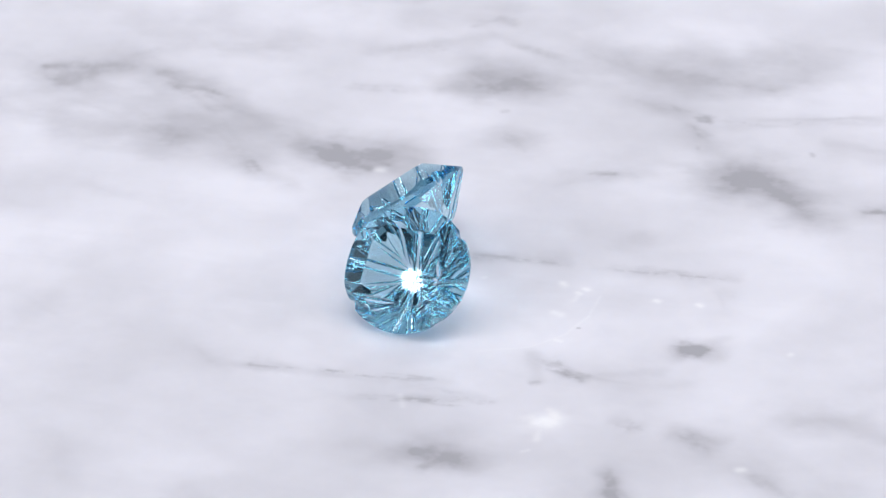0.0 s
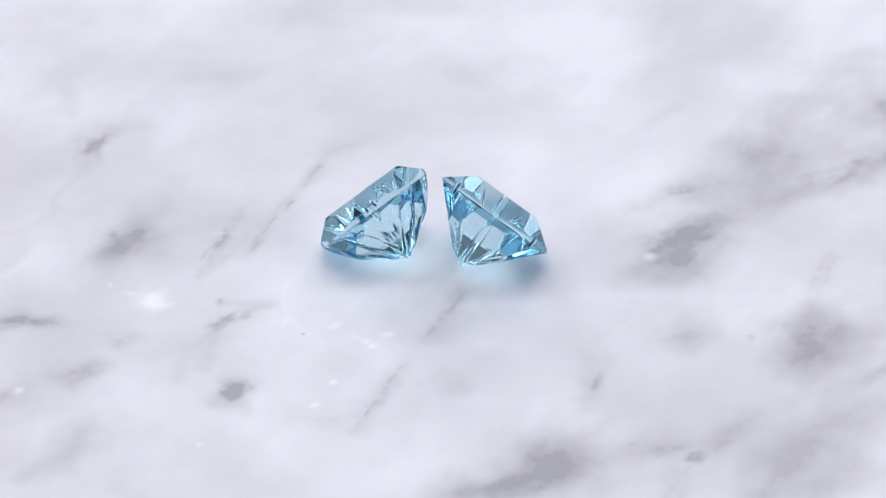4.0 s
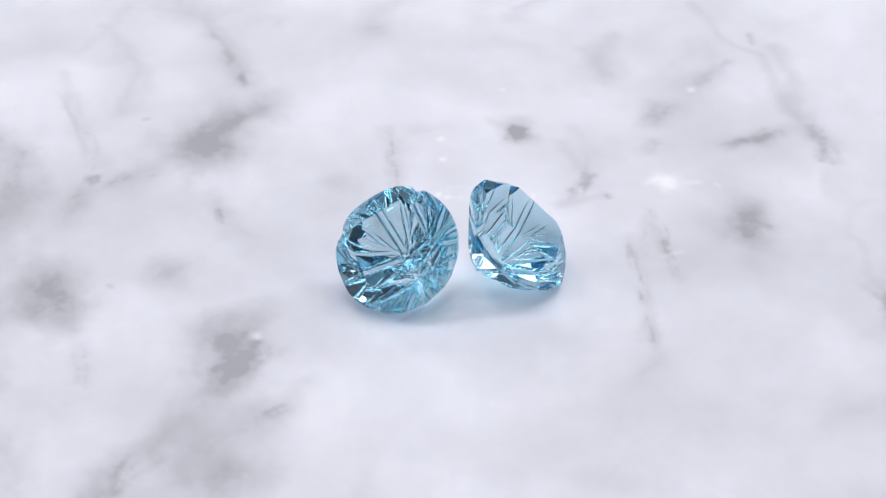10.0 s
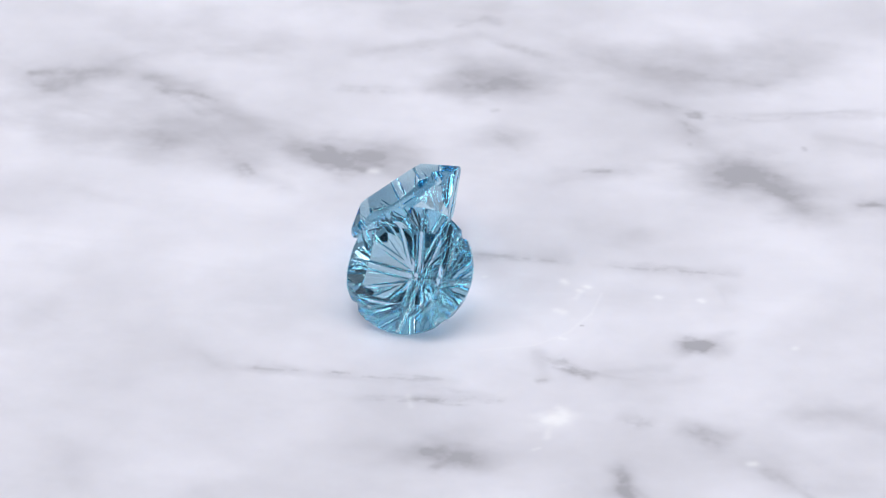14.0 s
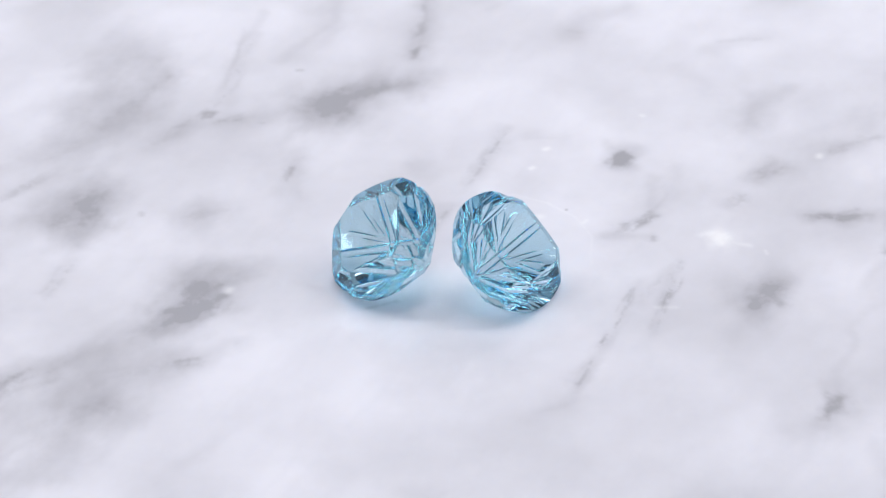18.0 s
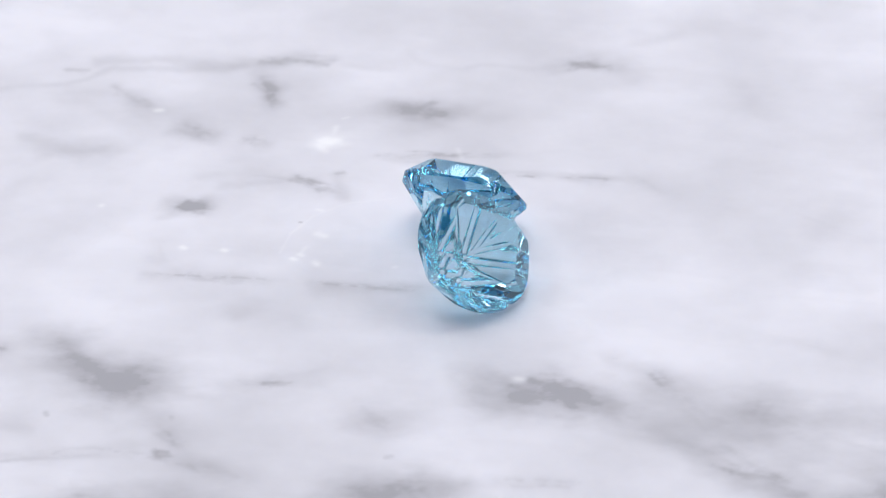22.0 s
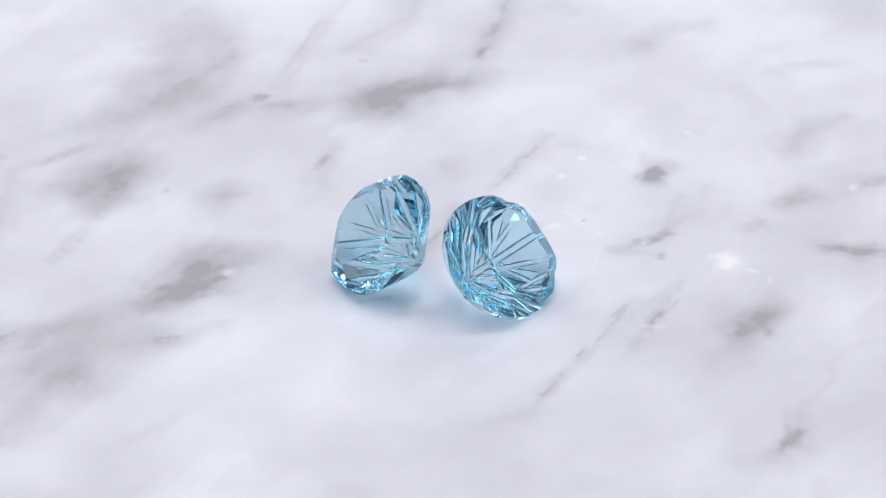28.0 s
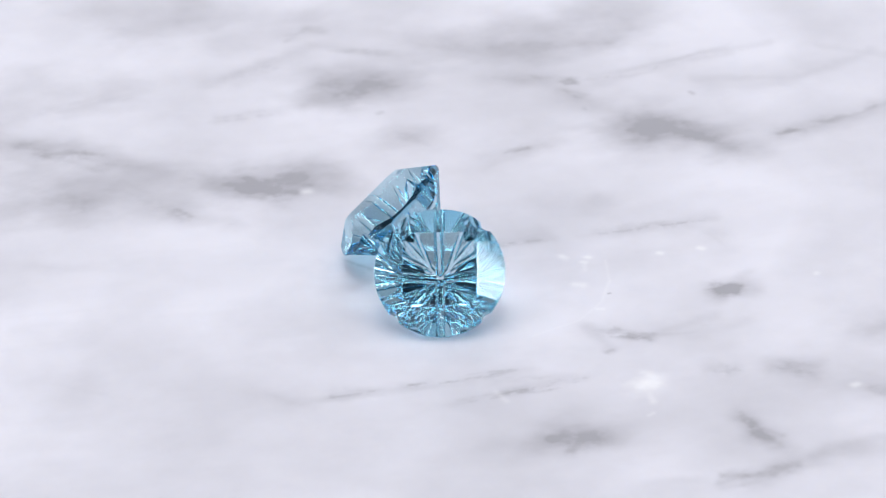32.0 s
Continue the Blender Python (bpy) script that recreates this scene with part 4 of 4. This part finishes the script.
def underside(x, y):
    """Height of the pavilion below the girdle plane, and the name of the facet there."""
    s = math.tan(radians(PAV))
    z, who = np.full_like(x, -DEPTH), np.full(x.shape, "culet_facet", dtype=object)

    # the uneven hand of the carver in every groove
    carve = 0.002 * np.sin(x * 19 + 1.4 * np.sin(y * 11)) * np.sin(y * 21 + 1.7 * np.sin(x * 9))

    def cut(plane, name):
        nonlocal z, who
        who, z = np.where(plane > z, name, who), np.maximum(z, plane)

    for k in range(4):
        a = k * math.pi / 2
        cut(-DEPTH + (x * math.cos(a) + y * math.sin(a)) * s, f"pavilion_facet-{k}")
    for k in range(4):
        for side in (-0.27, 0.27):
            a = math.pi / 4 + k * math.pi / 2 + side
            cut(-EDGE - 0.3 + (x * math.cos(a) + y * math.sin(a) - RADIUS * 0.93) * math.tan(radians(55)), f"girdle_facet-{k}{side}")
    # a round channel along each corner of the pavilion
    for k in range(4):
        a = math.pi / 4 + k * math.pi / 2
        along, across = x * math.cos(a) + y * math.sin(a), -x * math.sin(a) + y * math.cos(a)
        arch = np.sqrt(np.clip(CHANNEL**2 - across**2, 0, None)) + 0.055 * np.abs(np.cos(across * math.pi / 0.42))
        arch = arch + 0.006 * np.cos(along * 2 * math.pi / 1.1 + 2.1 * np.floor(across / 0.42 + 0.5))
        plane = -DEPTH + along * s * math.sqrt(0.5) + SUNK - CHANNEL + arch + carve * 0.35
        cut(np.where((along > -0.2) & (np.abs(across) < CHANNEL), plane, -99.0), f"corner_channel-{k}")
    for k in range(4):
        for g, (shift, turn, deep, reach, wide) in enumerate(FLUTES):
            b = k * math.pi / 2 + turn + 0.03 * math.sin(7 * k + 3 * g)
            along, across = x * math.cos(b) + y * math.sin(b), -x * math.sin(b) + y * math.cos(b) - shift
            half = wide * (1 + 0.12 * math.sin(5 * k + 2 * g))
            ripple = 0.003 * np.cos(along * 2 * math.pi / (0.36 + 0.03 * g) + k)
            plane = -DEPTH + deep + along * (s * math.cos(turn) - deep / reach) - half + np.sqrt(np.clip(half**2 - across**2, 0, None)) + ripple + carve * 0.5
            cut(np.where((along > 0.25) & (np.abs(across) < half), plane, -99.0), f"flute-{k}{g}")
    who = np.where(z > -EDGE, "girdle_ledge", who)
    return np.minimum(z, -EDGE), who


def topside(x, y):
    """Height of the crown above the girdle plane, and the name of the facet there."""
    z, who = np.full_like(x, CROWN_HEIGHT), np.full(x.shape, "table_facet", dtype=object)
    for k in range(8):
        a = k * math.pi / 4
        tilt = CROWN if k % 2 == 0 else CROWN + 6
        plane = (RADIUS * (1.0 if k % 2 == 0 else 1.045) - x * math.cos(a) - y * math.sin(a)) * math.tan(radians(tilt))
        who, z = np.where(plane < z, f"crown_facet-{k}", who), np.minimum(z, plane)
    return np.maximum(z, 0.0), who


def gem_grid():
    """The stone's points, faces, and for each face the facet that it belongs to."""
    rings, spokes = 170, 720
    phi = np.arange(spokes) * 2 * math.pi / spokes
    rim = outline(phi)
    fr = (np.arange(1, rings + 1) / rings)[:, None]
    x, y = fr * rim * np.cos(phi), fr * rim * np.sin(phi)
    low, high = underside(x, y)[0], topside(x, y)[0]
    zero = np.zeros(1)
    verts = np.concatenate([np.stack([x.ravel(), y.ravel(), low.ravel()], 1), np.stack([x.ravel(), y.ravel(), high.ravel()], 1),
                            [[0, 0, underside(zero, zero)[0][0]], [0, 0, topside(zero, zero)[0][0]]]])
    verts[:, 2] += DEPTH
    n = rings * spokes
    i, j = np.meshgrid(np.arange(rings - 1), np.arange(spokes), indexing="ij")
    a, b = i * spokes + j, i * spokes + (j + 1) % spokes
    c, d = b + spokes, a + spokes
    sheet = np.concatenate([np.stack([a, b, c], -1).reshape(-1, 3), np.stack([a, c, d], -1).reshape(-1, 3)])
    k = np.arange(spokes)
    k2 = (k + 1) % spokes
    sheet = np.concatenate([sheet, np.stack([k2, k, k * 0 + 2 * n], -1)])
    top = np.where(sheet == 2 * n, 2 * n + 1, sheet + n)[:, ::-1]
    r = n - spokes
    wall = np.concatenate([np.stack([r + k, r + k2, r + k2 + n], -1), np.stack([r + k, r + k2 + n, r + k + n], -1)])
    mid = verts[sheet].mean(1)
    names = np.concatenate([underside(mid[:, 0], mid[:, 1])[1], topside(mid[:, 0], mid[:, 1])[1], np.full(len(wall), "girdle")])
    return verts, np.concatenate([sheet, top, wall]), names


GEM_POINTS, GEM_FACES, GEM_NAMES = gem_grid()


def gemstone():
    """One stone: an Empty at its culet that carries every facet as a part."""
    stone = new("gemstone")
    stone.empty_display_size = 0.001
    for facet in sorted(set(GEM_NAMES)):
        faces = GEM_FACES[GEM_NAMES == facet]
        used, flat = np.unique(faces, return_inverse=True)
        name = facet.split("-")[0]
        me = bpy.data.meshes.new(name)
        me.from_pydata((GEM_POINTS[used] * 0.001).tolist(), [], flat.reshape(-1, 3).tolist())
        rounded = name in ("corner_channel", "flute", "girdle")
        me.materials.append(TOPAZ_CUT if rounded else TOPAZ)
        me.polygons.foreach_set("use_smooth", [rounded] * len(me.polygons))
        new(name, me).parent = stone
    return stone


def resting(middle, facing, tilt, roll):
    """The pose of a stone that lies on its pavilion: where the middle of its girdle is, in millimetres, and how its table faces."""
    turn = pose(0, 0, 0, 0, 0, facing) @ pose(0, 0, 0, 0, tilt, 0) @ pose(0, 0, 0, 0, 0, roll)
    points = (GEM_POINTS - (0, 0, DEPTH)) @ np.array(turn.to_3x3()).T
    culet = np.array(turn.to_3x3()) @ (0, 0, -DEPTH)
    low = points[:, 2].min()
    return pose((middle[0] + culet[0]) * 0.001, (middle[1] + culet[1]) * 0.001, (culet[2] - low + 0.01) * 0.001) @ turn


def tag_stone(ob, label):
    return tagged(ob, label, "gemstone", "pair of blue stones")


stone_a = tag_stone(gemstone(), "sky-blue topaz, fantasy cut, lying on a grooved corner of its pavilion")
rest_a = resting((-2.03, 3.19), 136.0, 46.1, 45.0)
stone_a.matrix_world = rest_a
rest_b = resting((-1.89, -4.63), 247.0, 45.0, 0.0)
stone_b = tag_stone(copy_thing(stone_a, rest_b), "sky-blue topaz, fantasy cut, lying on a flat facet of its pavilion")
STONES = [(stone_a, rest_a), (stone_b, rest_b)]


def motions():
    """The slab turns to and fro, and the stones ride on it."""
    times = [k * 0.1 for k in range(321)]
    walk(slab, [(t, pose(0, 0, 0, 0, 0, heading(t))) for t in times])
    for ob, rest in STONES:
        walk(ob, [(t, pose(0, 0, 0, 0, 0, heading(t)) @ rest) for t in times])


motions()
